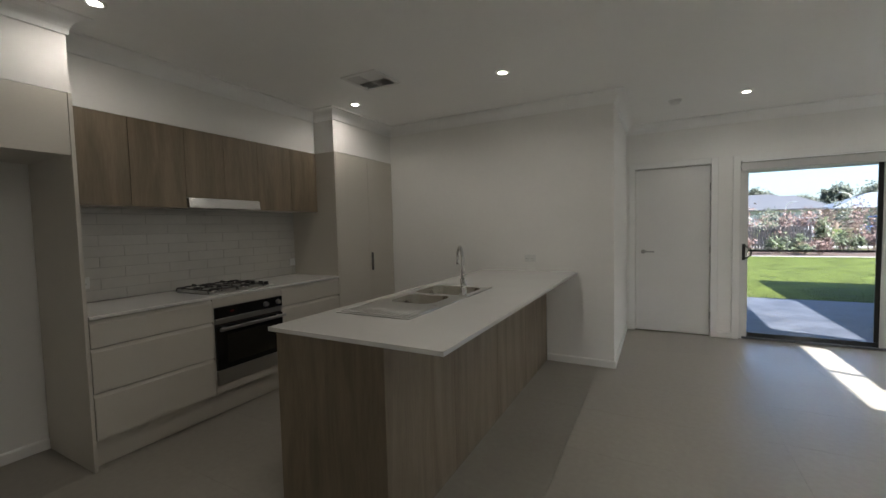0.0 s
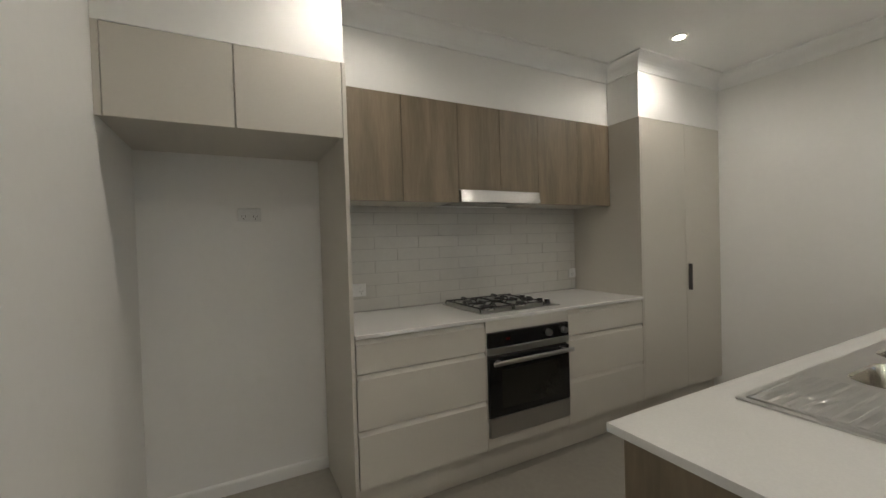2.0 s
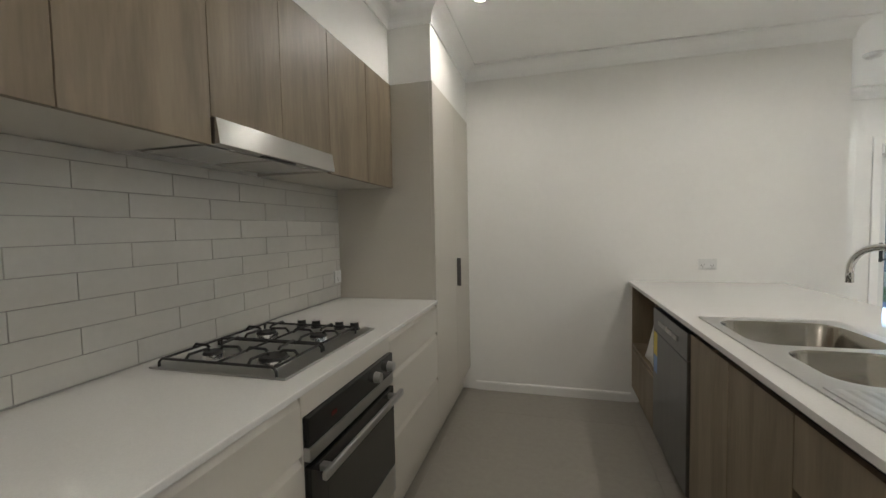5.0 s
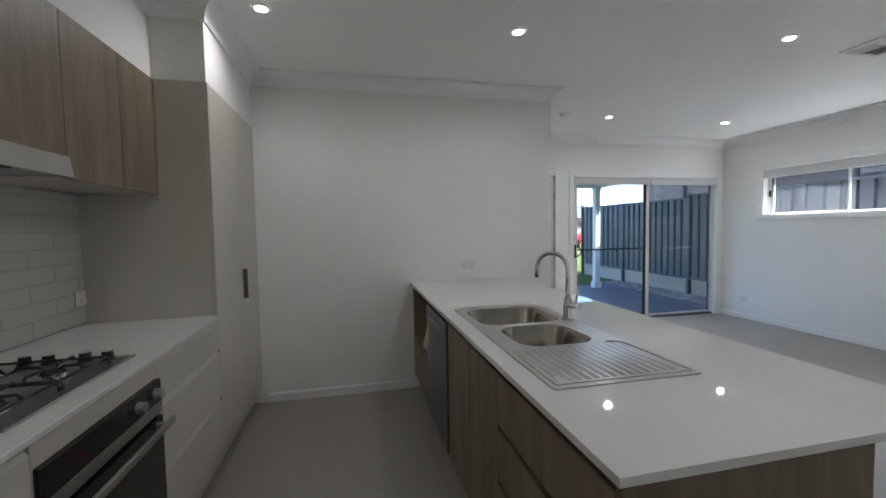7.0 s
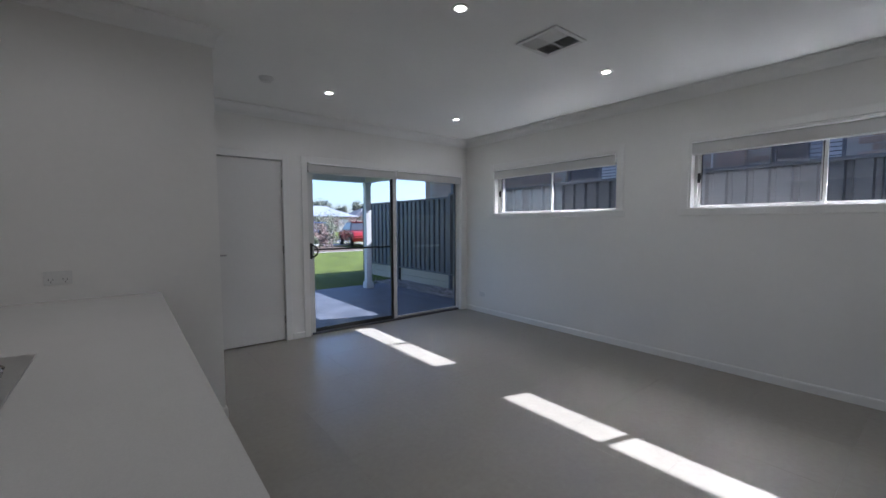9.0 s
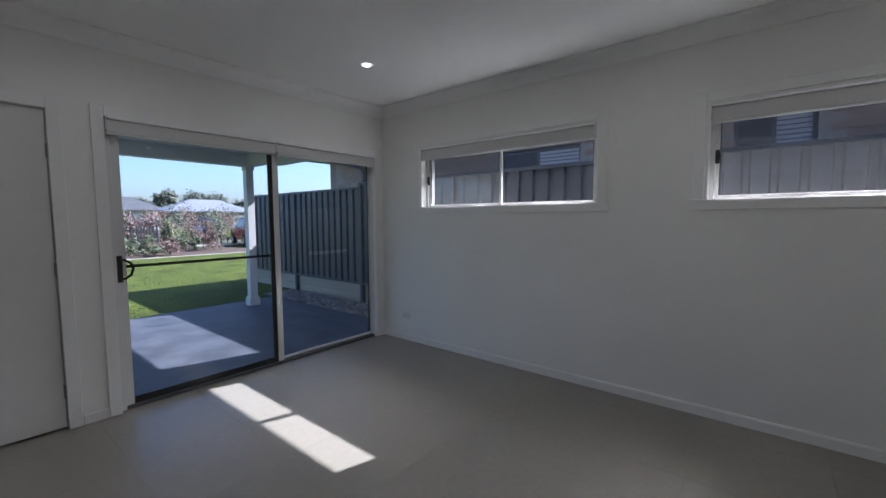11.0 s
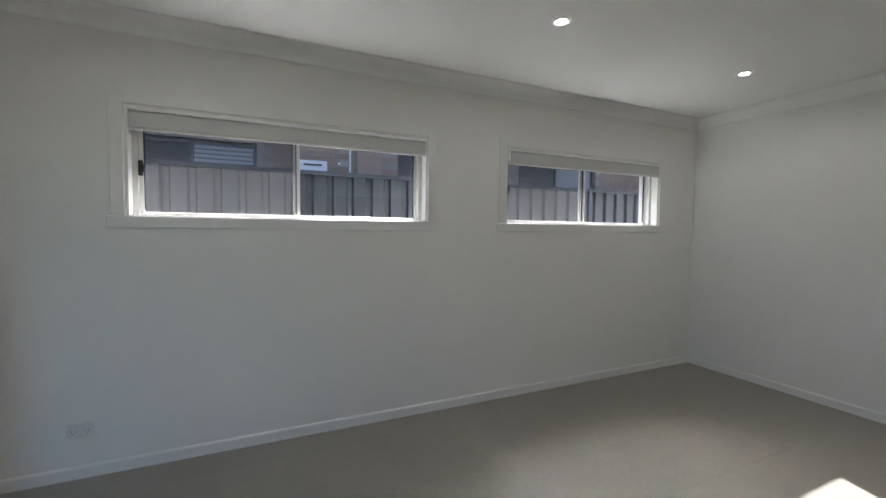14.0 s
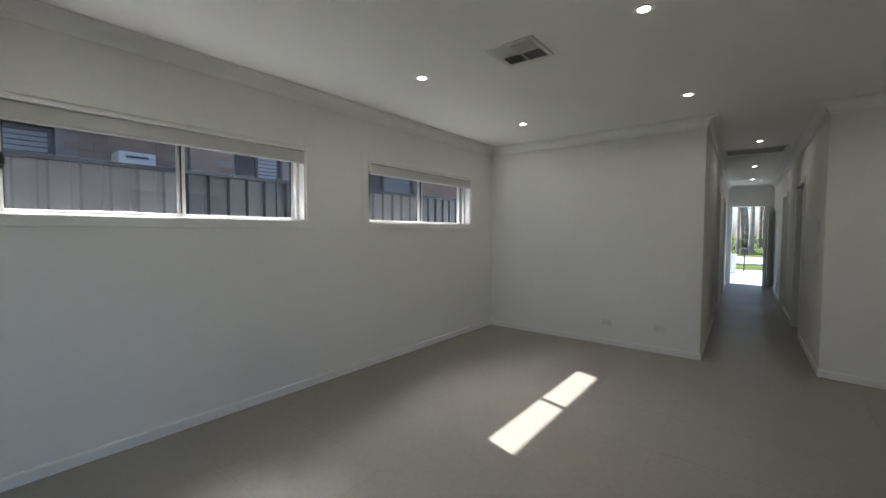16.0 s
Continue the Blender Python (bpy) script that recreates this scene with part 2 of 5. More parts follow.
# Drawer carcass darker than the fronts, painting the gap shadow between them.
M_GAP = material("shaded_drawer_gap", (0.30, 0.285, 0.26), 0.5, var=0.03)
M_DARK = material("dark_gap", (0.05, 0.045, 0.04), 0.7)
M_STONE = material("engineered_stone", (0.72, 0.71, 0.68), 0.03, var=0.015, scale=4, fine=220, fine_var=0.035, rough_var=0.008)
M_WOOD = wood("brown_oak_laminate", (0.16, 0.125, 0.083), (0.262, 0.208, 0.142))
M_WOOD2 = wood("grey_oak_laminate", (0.172, 0.137, 0.096), (0.278, 0.227, 0.165))
M_STEEL = material("brushed_steel", (0.46, 0.455, 0.44), 0.34, 1.0, var=0.03, scale=3, fine=40, fine_var=0.03, stretch=(4, 1, 9), rough_var=0.04)
# Bowl steel darker and browner than the rim: its warm reflections are painted in.
M_BOWL = material("reflection_toned_bowl_steel", (0.38, 0.355, 0.31), 0.2, 1.0, var=0.05, fine_var=0.05, rough_var=0.04)
M_DARKSTEEL = material("dark_brushed_steel", (0.20, 0.20, 0.205), 0.32, 1.0, var=0.03, fine=40, fine_var=0.03, stretch=(4, 9, 1), rough_var=0.04)
M_SINK = material("linen_steel", (0.52, 0.515, 0.50), 0.33, 1.0, var=0.03, scale=4, fine=60, fine_var=0.03, rough_var=0.05)
M_HOOD = material("lengthwise_brushed_steel", (0.58, 0.57, 0.55), 0.26, 1.0, var=0.02, fine=40, fine_var=0.02, rough_var=0.02)
_tan = M_HOOD.node_tree.nodes.new("ShaderNodeTangent")
_tan.direction_type, _tan.axis = "RADIAL", "Y"
M_HOOD.node_tree.nodes["Principled BSDF"].inputs["Anisotropic"].default_value = 0.9
M_HOOD.node_tree.links.new(_tan.outputs[0], M_HOOD.node_tree.nodes["Principled BSDF"].inputs["Tangent"])
M_CHROME = material("chrome", (0.80, 0.80, 0.79), 0.12, 1.0, var=0.02, fine_var=0.02, rough_var=0.02)
M_NICKEL = material("satin_nickel", (0.42, 0.41, 0.40), 0.3, 1.0, var=0.03)
M_BLACKGLASS = material("black_oven_glass", (0.010, 0.010, 0.010), 0.07, var=0.05, rough_var=0.02)
M_BLACK = material("black_plastic", (0.018, 0.018, 0.018), 0.4, var=0.1)
M_IRON = material("cast_iron", (0.022, 0.021, 0.020), 0.55, var=0.15, fine_var=0.15, bump=0.2, bump_scale=400)
M_SPLASH = material("gloss_wall_tile", (0.60, 0.585, 0.545), 0.12, var=0.03, scale=5, fine=40, fine_var=0.02, random_obj=0.012, bump=0.04, bump_scale=14, rough_var=0.03)
M_WGROUT = material("wall_grout", (0.36, 0.348, 0.325), 0.9, var=0.05)
M_PLASTIC = material("white_plastic", (0.76, 0.76, 0.74), 0.35, var=0.01)
M_BLIND = material("blind_fabric", (0.62, 0.615, 0.60), 0.85, var=0.02, scale=6, fine=300, fine_var=0.03, bump=0.1, bump_scale=900)
M_ALU = material("white_aluminium", (0.74, 0.74, 0.72), 0.35, var=0.015)
M_NEARWHITE = material("near_white_trim", (0.95, 0.95, 0.94), 0.14, var=0.01)
M_ALUGREY = material("pale_grey_aluminium", (0.50, 0.50, 0.48), 0.4, 0.3, var=0.02)
M_PANE = glass("window_glass", (0.975, 0.975, 0.985))
# Near-black sheets on the uncut ceiling paint the shade inside vents and grille.
M_VENTDARK = material("vent_shade", (0.06, 0.06, 0.06), 0.8)
M_LED = glow("lamp_diffuser", (1.0, 0.93, 0.82), 14.0)
# Darkened and blued: skylit shade under the patio roof put into the colour.
M_CONC = material("shade_toned_concrete", (0.088, 0.1, 0.128), 0.6, spec=0.25, var=0.42, scale=2.6, fine=14, fine_var=0.2, bump=0.15, bump_scale=80)
M_FENCE = material("steel_fence_paint", (0.062, 0.073, 0.088), 0.45, var=0.05, scale=1.5, fine=20, fine_var=0.03)
M_POST = material("white_post_paint", (0.76, 0.77, 0.78), 0.45, var=0.02)
M_SLEEPER = material("retaining_sleeper", (0.42, 0.38, 0.30), 0.85, var=0.15, scale=2, fine=40, fine_var=0.12, bump=0.4, bump_scale=60, stretch=(1, 0.2, 3))
M_GRAVEL = material("gravel", (0.24, 0.235, 0.24), 0.85, var=0.1, island=0.75)
M_LAWN = material("lawn", (0.082, 0.106, 0.023), 0.9, spec=0.1, var=0.45, scale=1.6, fine=16, fine_var=0.5, bump=0.45, bump_scale=70)
M_ROAD = material("road_asphalt", (0.09, 0.09, 0.09), 0.9, var=0.1, scale=0.5, fine=30, fine_var=0.1)
M_PATH = material("pale_concrete", (0.45, 0.43, 0.40), 0.85, var=0.1, scale=0.6, fine=20, fine_var=0.06)
M_BRICK = material("brick", (0.32, 0.235, 0.185), 0.85, var=0.12, scale=3, fine=50, fine_var=0.12, random_obj=0.16, island=0.14, bump=0.4, bump_scale=120)
M_MORTAR = material("mortar", (0.36, 0.33, 0.29), 0.95, var=0.08)
M_ROOF = material("dark_roof_tiles", (0.10, 0.105, 0.115), 0.6, var=0.1, scale=1, fine=12, fine_var=0.12)
# Paler copy of the roof colour, with sunlight on far roofs painted in.
M_FARROOF = material("pale_sunlit_roof_sheet", (0.23, 0.25, 0.28), 0.5, var=0.12, scale=0.6, fine=6, fine_var=0.1)
M_GUTTER = material("dark_gutter_paint", (0.10, 0.10, 0.11), 0.4, var=0.05)
M_RENDER = material("pale_render", (0.50, 0.50, 0.50), 0.85, var=0.05)
M_LEAF = material("green_leaves", (0.07, 0.095, 0.04), 0.55, var=0.2, island=0.5)
M_REDLEAF = material("red_leaves", (0.135, 0.078, 0.062), 0.55, var=0.2, island=0.5)
M_GUM = material("gum_leaves", (0.075, 0.09, 0.06), 0.6, var=0.2, island=0.5)
M_BARK = material("pale_bark", (0.24, 0.20, 0.165), 0.9, var=0.3, scale=3, fine=20, fine_var=0.25, bump=0.5, bump_scale=40)
M_MULCH = material("garden_mulch", (0.09, 0.06, 0.045), 0.95, var=0.3, scale=4, fine=40, fine_var=0.4, bump=0.6, bump_scale=50)
M_RED = material("red_car_paint", (0.30, 0.015, 0.015), 0.25, var=0.02, coat=0.5)
M_BLUE = material("blue_car_paint", (0.02, 0.16, 0.55), 0.25, var=0.02, coat=0.5)
M_TYRE = material("tyre_rubber", (0.02, 0.02, 0.02), 0.8)
M_PICKET = material("dark_picket_paint", (0.06, 0.055, 0.055), 0.6, var=0.1)
M_SCREEN = bpy.data.materials.new("insect_screen_mesh")
M_SCREEN.use_nodes = True
_n, _l = M_SCREEN.node_tree.nodes, M_SCREEN.node_tree.links
_mix, _clear, _grey = _n.new("ShaderNodeMixShader"), _n.new("ShaderNodeBsdfTransparent"), _n.new("ShaderNodeBsdfDiffuse")
_wire, _both = _n.new("ShaderNodeBsdfTranslucent"), _n.new("ShaderNodeMixShader")
_grey.inputs["Color"].default_value = (0.16, 0.16, 0.165, 1)
_wire.inputs["Color"].default_value = (0.11, 0.11, 0.112, 1)
_both.inputs["Fac"].default_value = 0.5
_mix.inputs["Fac"].default_value = 0.18
_l.new(_grey.outputs[0], _both.inputs[1])
_l.new(_wire.outputs[0], _both.inputs[2])
_l.new(_clear.outputs[0], _mix.inputs[1])
_l.new(_both.outputs[0], _mix.inputs[2])
_l.new(_mix.outputs[0], _n["Material Output"].inputs["Surface"])
M_MARK = material("frosted_mark", (0.7, 0.72, 0.72), 0.7)

# ---------------------------------------------------------------- structure
W1 = (3.267, 5.130, 1.482, 2.118)
W2 = (0.717, 2.566, 1.482, 2.118)
Y_NIB = 0.035
DOOR = (-0.055, 0.755, 0.0, 2.06)
SLIDE = (1.035, 3.41, 0.0, 2.065)
FDOOR = (0.02, 0.84, 0.0, 2.07)
HDOORS_A = [(-2.5, -1.62), (-4.9, -4.1)]
HDOORS_B = [(-3.2, -2.4), (-6.0, -5.2)]

floor_bm = box(X_SPLASH - OUT, X_WIN + OUT, Y_HALL - OUT, Y_DOOR + OUT, -0.30, -0.004)
floor = structure("floor", floor_bm, M_GROUT, "beige-grey matt floor tiles with thin pale joints", "floor")
structure("ceiling", box(X_SPLASH - OUT, X_WIN + OUT, Y_HALL - OUT, Y_DOOR + OUT, CEIL, CEIL + 0.10), M_CEIL, "flat white plasterboard ceiling", "ceiling")
structure("wall_window_side", wall("y", X_WIN, X_WIN + OUT, Y_BACK - 0.2, Y_DOOR, 0, CEIL, [W1, W2]), M_WALL, "off-white painted wall with two high windows", "wall")
structure("wall_patio_outer", wall("x", Y_DOOR + 0.1105, Y_DOOR + OUT, X_END - OUT, X_WIN + OUT, 0, CEIL, [DOOR, (SLIDE[0] - 0.06, SLIDE[1] + 0.25, 0.0, SLIDE[3] + 0.05)]), M_WALL, "plain outer skin of the patio wall", "wall")
structure("wall_patio_side", wall("x", Y_DOOR, Y_DOOR + 0.11, X_END - OUT, X_WIN + OUT, 0, CEIL, [DOOR, SLIDE]), M_WALL, "off-white painted wall round a white door and a glass sliding door", "wall")
structure("wall_return", box(X_END - OUT, X_END, Y_END + OUT, Y_DOOR, 0, CEIL), M_WALL, "off-white painted return wall", "wall")
structure("wall_kitchen_end", box(X_SPLASH - OUT, X_END, Y_END, Y_END + OUT, 0, CEIL), M_WALL, "off-white painted wall at the island's end", "wall")
structure("wall_splashback", box(X_SPLASH - OUT, X_SPLASH, Y_LEFT - OUT, Y_END, 0, CEIL), M_WALL, "off-white painted wall behind the kitchen run", "wall")
structure("wall_fridge_side", prism([(X_SPLASH, Y_LEFT - OUT), (HALL_A - 0.12, Y_LEFT - OUT), (HALL_A - 0.12, Y_NIB - 0.02), (HALL_A - 0.002, Y_NIB - 0.02), (HALL_A - 0.002, Y_NIB + 0.002), (-0.62, Y_LEFT), (X_SPLASH, Y_LEFT)], 0, CEIL), M_WALL, "off-white painted wall beside the fridge space", "wall")
structure("wall_living_back", box(HALL_B, X_WIN, Y_BACK - 0.2, Y_BACK, 0, CEIL), M_WALL, "off-white painted back wall", "wall")
structure("wall_hall_kitchen_side", wall("y", HALL_A - 0.12, HALL_A, Y_HALL, Y_NIB, 0, CEIL, [(*h, 0, 2.05) for h in HDOORS_A]), M_WALL, "off-white painted hall wall with doorways", "wall")
structure("wall_hall_living_side", wall("y", HALL_B, HALL_B + 0.12, Y_HALL, Y_BACK - 0.2, 0, CEIL, [(*h, 0, 2.05) for h in HDOORS_B]), M_WALL, "off-white painted hall wall with doorways", "wall")
structure("wall_hall_end", wall("x", Y_HALL - OUT, Y_HALL, HALL_A - 0.12, HALL_B + 0.12, 0, CEIL, [FDOOR]), M_WALL, "off-white painted wall round the front door", "wall")

# Unseen walls added to close the front rooms and keep daylight out.
structure("wall_outer_kitchen_side", box(X_SPLASH - OUT, X_SPLASH, Y_HALL - OUT, Y_LEFT - OUT, 0, CEIL), M_WALL, "unseen outer wall added to keep daylight out", "wall")
structure("wall_outer_window_side", box(X_WIN, X_WIN + OUT, Y_HALL - OUT, Y_BACK - 0.2, 0, CEIL), M_WALL, "unseen outer wall added to keep daylight out", "wall")
structure("wall_front_kitchen_side", box(X_SPLASH, HALL_A - 0.12, Y_HALL - OUT, Y_HALL, 0, CEIL), M_WALL, "unseen front wall added to keep daylight out", "wall")
structure("wall_front_window_side", box(HALL_B + 0.12, X_WIN, Y_HALL - OUT, Y_HALL, 0, CEIL), M_WALL, "unseen front wall added to keep daylight out", "wall")
structure("wall_bedroom", box(-2.2, -2.1, Y_HALL, Y_LEFT - OUT, 0, CEIL), M_WALL, "added wall that keeps the room beside the hall dark", "wall")

bulk = [(X_SPLASH, Y_LEFT), (FRONT - 0.005, Y_LEFT), (FRONT - 0.005, 1.035), (-2.955, 1.035), (-2.955, 3.105), (FRONT - 0.005, 3.105), (FRONT - 0.005, Y_END), (X_SPLASH, Y_END)]
structure("bulkhead", prism(bulk, 2.19, CEIL), M_WALL, "off-white plasterboard bulkhead above the kitchen cabinets", "bulkhead")

cove = [(0.0, CEIL - 0.105), (0.010, CEIL - 0.105), (0.012, CEIL - 0.094)]
for k in range(7):
    a = k / 6 * math.pi / 2
    cove.append((0.085 - 0.073 * math.cos(a), CEIL - 0.094 + 0.083 * math.sin(a)))
cove += [(0.094, CEIL - 0.011), (0.094, CEIL), (0.0, CEIL)]
room = [(X_WIN, Y_BACK), (X_WIN, Y_DOOR), (X_END, Y_DOOR), (X_END, Y_END), (FRONT - 0.005, Y_END), (FRONT - 0.005, 3.105), (-2.955, 3.105), (-2.955, 1.035),
        (FRONT - 0.005, 1.035), (FRONT - 0.005, Y_LEFT), (-0.62, Y_LEFT), (HALL_A, Y_NIB), hall_at(HALL_A, Y_HALL), hall_at(HALL_B, Y_HALL), (HALL_B, Y_BACK)]
structure("cornice", sweep(room, cove, True), M_CEIL, "white cove cornice where walls meet the ceiling", "cornice")

skirt = [(0.0, 0.0), (0.013, 0.0), (0.013, 0.060), (0.010, 0.068), (0.005, 0.072), (0.0, 0.072)]
for run in ([hall_at(HALL_B, -2.4 + 0.06), (HALL_B, Y_BACK), (X_WIN, Y_BACK), (X_WIN, Y_DOOR), (3.48, Y_DOOR)],
            [(0.965, Y_DOOR), (0.83, Y_DOOR)], [(X_END, Y_DOOR - 0.02), (X_END, Y_END), (-0.79, Y_END)], [(-1.46, Y_END), (-2.64, Y_END)],
            [(-3.0, Y_LEFT + 0.0), (-0.62, Y_LEFT), (HALL_A, Y_NIB), hall_at(HALL_A, -1.56)], [hall_at(HALL_A, -2.56), hall_at(HALL_A, -4.04)], [hall_at(HALL_A, -4.96), hall_at(HALL_A, Y_HALL)],
            [hall_at(HALL_B, Y_HALL), hall_at(HALL_B, -6.06)], [hall_at(HALL_B, -5.14), hall_at(HALL_B, -3.26)],
            [(X_SPLASH, 1.03), (X_SPLASH, Y_LEFT), (-3.001, Y_LEFT)]):
    structure("baseboard", sweep(run, skirt), M_TRIM, "white painted skirting board", "baseboard")


def architrave(name, axis, c, d, a0, a1, z1, w=0.065, sill=None):
    """Flat timber trim round an opening, on the wall face c, standing d proud."""
    bm = bmesh.new()
    lo, hi = min(c, c + d), max(c, c + d)
    z0 = 0.0 if sill is None else sill
    rects = [(a0 - w, a0, z0, z1 + w), (a1, a1 + w, z0, z1 + w), (a0, a1, z1, z1 + w)]
    if sill is not None:
        rects.append((a0 - w - 0.02, a1 + w + 0.02, sill - w, sill))
    for p, q, r, s in rects:
        if axis == "x":
            box(p, q, lo, hi, r, s, 0.004, bm)
        else:
            box(lo, hi, p, q, r, s, 0.004, bm)
    return structure(name, bm, M_TRIM, "white painted timber architrave", "trim")


architrave("trim_door", "x", Y_DOOR, -0.018, DOOR[0], DOOR[1], DOOR[3], 0.07)
architrave("trim_slider", "x", Y_DOOR, -0.018, SLIDE[0], SLIDE[1], SLIDE[3], 0.07)
architrave("trim_window_1", "y", X_WIN, -0.010, W1[0], W1[1], W1[3], 0.068, W1[2])
architrave("trim_window_2", "y", X_WIN, -0.010, W2[0], W2[1], W2[3], 0.068, W2[2])
architrave("trim_front_door", "x", Y_HALL, 0.018, FDOOR[0], FDOOR[1], FDOOR[3], 0.035)
for h in HDOORS_A:
    architrave("trim_hall_door", "y", HALL_A, 0.018, h[0], h[1], 2.05, 0.06)
for h in HDOORS_B:
    architrave("trim_hall_door", "y", HALL_B, -0.018, h[0], h[1], 2.05, 0.06)


# ---------------------------------------------------------------- doors and windows
def lever(parent, x, y, z, way=1, axis="x", out=-1):
    """A lever handle on a round rose; the leaf's face at y (axis x) or x (axis y)."""
    def at(a, c, h):
        return (a, c, h) if axis == "x" else (c, a, h)
    a, c = (x, y) if axis == "x" else (y, x)
    bm = rod(at(a, c, z), at(a, c + out * 0.010, z), 0.026, n=24)
    rod(at(a, c, z), at(a, c + out * 0.05, z), 0.009, bm)
    tube([at(a, c + out * 0.046, z), at(a + way * 0.02, c + out * 0.052, z), at(a + way * 0.06, c + out * 0.053, z), at(a + way * 0.125, c + out * 0.050, z)], 0.009, bm)
    part("door_handle", bm, M_NICKEL, parent, "satin nickel lever handle", True)


door = thing("door_1", (0.35, Y_DOOR + 0.03, 0), "closed flush white hinged door with satin lever handle", "door", kind="structure")
part("leaf", box(DOOR[0] + 0.004, DOOR[1] - 0.004, Y_DOOR + 0.022, Y_DOOR + 0.060, 0.012, DOOR[3] - 0.004, 0.002), M_DOOR, door)
jb = bmesh.new()
box(DOOR[0] + 0.001, DOOR[1] - 0.001, Y_DOOR + 0.064, Y_DOOR + 0.2, 0.0, DOOR[3] - 0.001, 0, jb)
part("door_stop", jb, M_TRIM, door)
lever(door, 0.035, Y_DOOR + 0.022, 1.02)
for hz in (0.25, 1.05, 1.8):
    part("hinge", rod((DOOR[1] - 0.004, Y_DOOR + 0.017, hz - 0.045), (DOOR[1] - 0.004, Y_DOOR + 0.017, hz + 0.045), 0.006), M_NICKEL, door)


def pane_box(x0, x1, y0, y1, z0, z1, parent, name="pane"):
    ob = part(name, box(x0, x1, y0, y1, z0, z1), M_PANE, parent, "clear glass pane")
    ob.visible_shadow = False
    return ob


# sliding patio door: fixed leaf outside, sliding leaf with black insect-screen frame
sl = thing("sliding_door", (2.2, Y_DOOR + 0.1, 0), "closed aluminium framed glass sliding door to the patio", "sliding door", kind="structure")
y0 = Y_DOOR + 0.05
fr = bmesh.new()
box(SLIDE[0], SLIDE[0] + 0.035, y0 - 0.02, y0 + 0.11, 0, SLIDE[3], 0.003, fr)
box(SLIDE[1] - 0.007, SLIDE[1], y0 - 0.02, y0 + 0.058, 0, SLIDE[3], 0.003, fr)
box(SLIDE[0] + 0.035, SLIDE[1] - 0.007, y0 - 0.02, y0 + 0.11, 2.0, SLIDE[3], 0.003, fr)
part("frame", fr, M_ALU, sl)
part("threshold", box(SLIDE[0] + 0.035, SLIDE[1] - 0.007, y0 - 0.02, y0 + 0.11, 0.001, 0.022, 0.003), M_GUTTER, sl, "dark grey door track")


def leaf(name, x0, x1, yc, mat, w=0.045):
    lf = bmesh.new()
    box(x0, x0 + w, yc - 0.014, yc + 0.014, 0.024, 2.0, 0.002, lf)
    box(x1 - w, x1, yc - 0.014, yc + 0.014, 0.024, 2.0, 0.002, lf)
    box(x0 + w, x1 - w, yc - 0.014, yc + 0.014, 0.024, 0.024 + w, 0.002, lf)
    box(x0 + w, x1 - w, yc - 0.014, yc + 0.014, 2.0 - w, 2.0, 0.002, lf)
    ob = part(name, lf, mat, sl)
    pane_box(x0 + w - 0.006, x1 - w + 0.006, yc - 0.003, yc + 0.003, 0.024 + w - 0.006, 2.0 - w + 0.006, sl)
    return ob


lf = bmesh.new()
box(SLIDE[0] + 0.037, SLIDE[0] + 0.085, y0 - 0.002, y0 + 0.026, 0.024, 2.0, 0.002, lf)
box(2.236, 2.29, y0 - 0.002, y0 + 0.026, 0.024, 2.0, 0.002, lf)
box(SLIDE[0] + 0.085, 2.236, y0 - 0.002, y0 + 0.026, 1.955, 2.0, 0.002, lf)
part("sliding_leaf", lf, M_ALU, sl)
pane_box(SLIDE[0] + 0.08, 2.20, y0 + 0.009, y0 + 0.015, 0.07, 1.96, sl)
leaf("fixed_leaf", 2.225, SLIDE[1] - 0.008, y0 + 0.042, M_ALU, 0.02)
part("gasket", box(SLIDE[1] - 0.036, SLIDE[1] - 0.0285, y0 + 0.03, y0 + 0.054, 0.05, 1.97), M_BLACK, sl, "black rubber gasket")
scr = bmesh.new()
ys = y0 + 0.012
box(2.196, 2.235, ys - 0.010, ys + 0.010, 0.076, 1.954, 0.002, scr)
box(SLIDE[0] + 0.086, 2.235, ys - 0.012, ys + 0.012, 0.025, 0.0755, 0.002, scr)
box(SLIDE[0] + 0.086, 2.1955, ys + 0.006, ys + 0.012, 1.022, 1.044, 0.001, scr)
part("screen_frame", scr, M_BLACK, sl, "black screen door frame with a middle bar")
hd = box(1.062, 1.096, y0 - 0.022, y0 - 0.003, 0.925, 1.115, 0.004)
tube([(1.088, y0 - 0.012, 1.09), (1.10, y0 - 0.045, 1.088), (1.135, y0 - 0.055, 1.062), (1.148, y0 - 0.055, 1.02), (1.135, y0 - 0.055, 0.978), (1.10, y0 - 0.045, 0.952), (1.088, y0 - 0.012, 0.95)], 0.009, hd)
part("door_handle", hd, M_BLACK, sl, "black D-shaped pull handle")
for i, (a, b) in enumerate(((2.62, 2.74), (2.765, 2.785), (2.81, 2.91), (2.935, 2.95), (2.975, 3.06))):
    mk = bmesh.new()
    z = 1.02
    yy = y0 + 0.0375
    for p, q, r, s in ((a, b, z + 0.011, z + 0.014), (a, b, z - 0.014, z - 0.011), (a, a + 0.003, z - 0.011, z + 0.011), (b - 0.003, b, z - 0.011, z + 0.011)):
        box(p, q, yy - 0.001, yy + 0.001, r, s, 0, mk)
    part("safety_mark", mk, M_MARK, sl, "thin frosted safety mark outline")


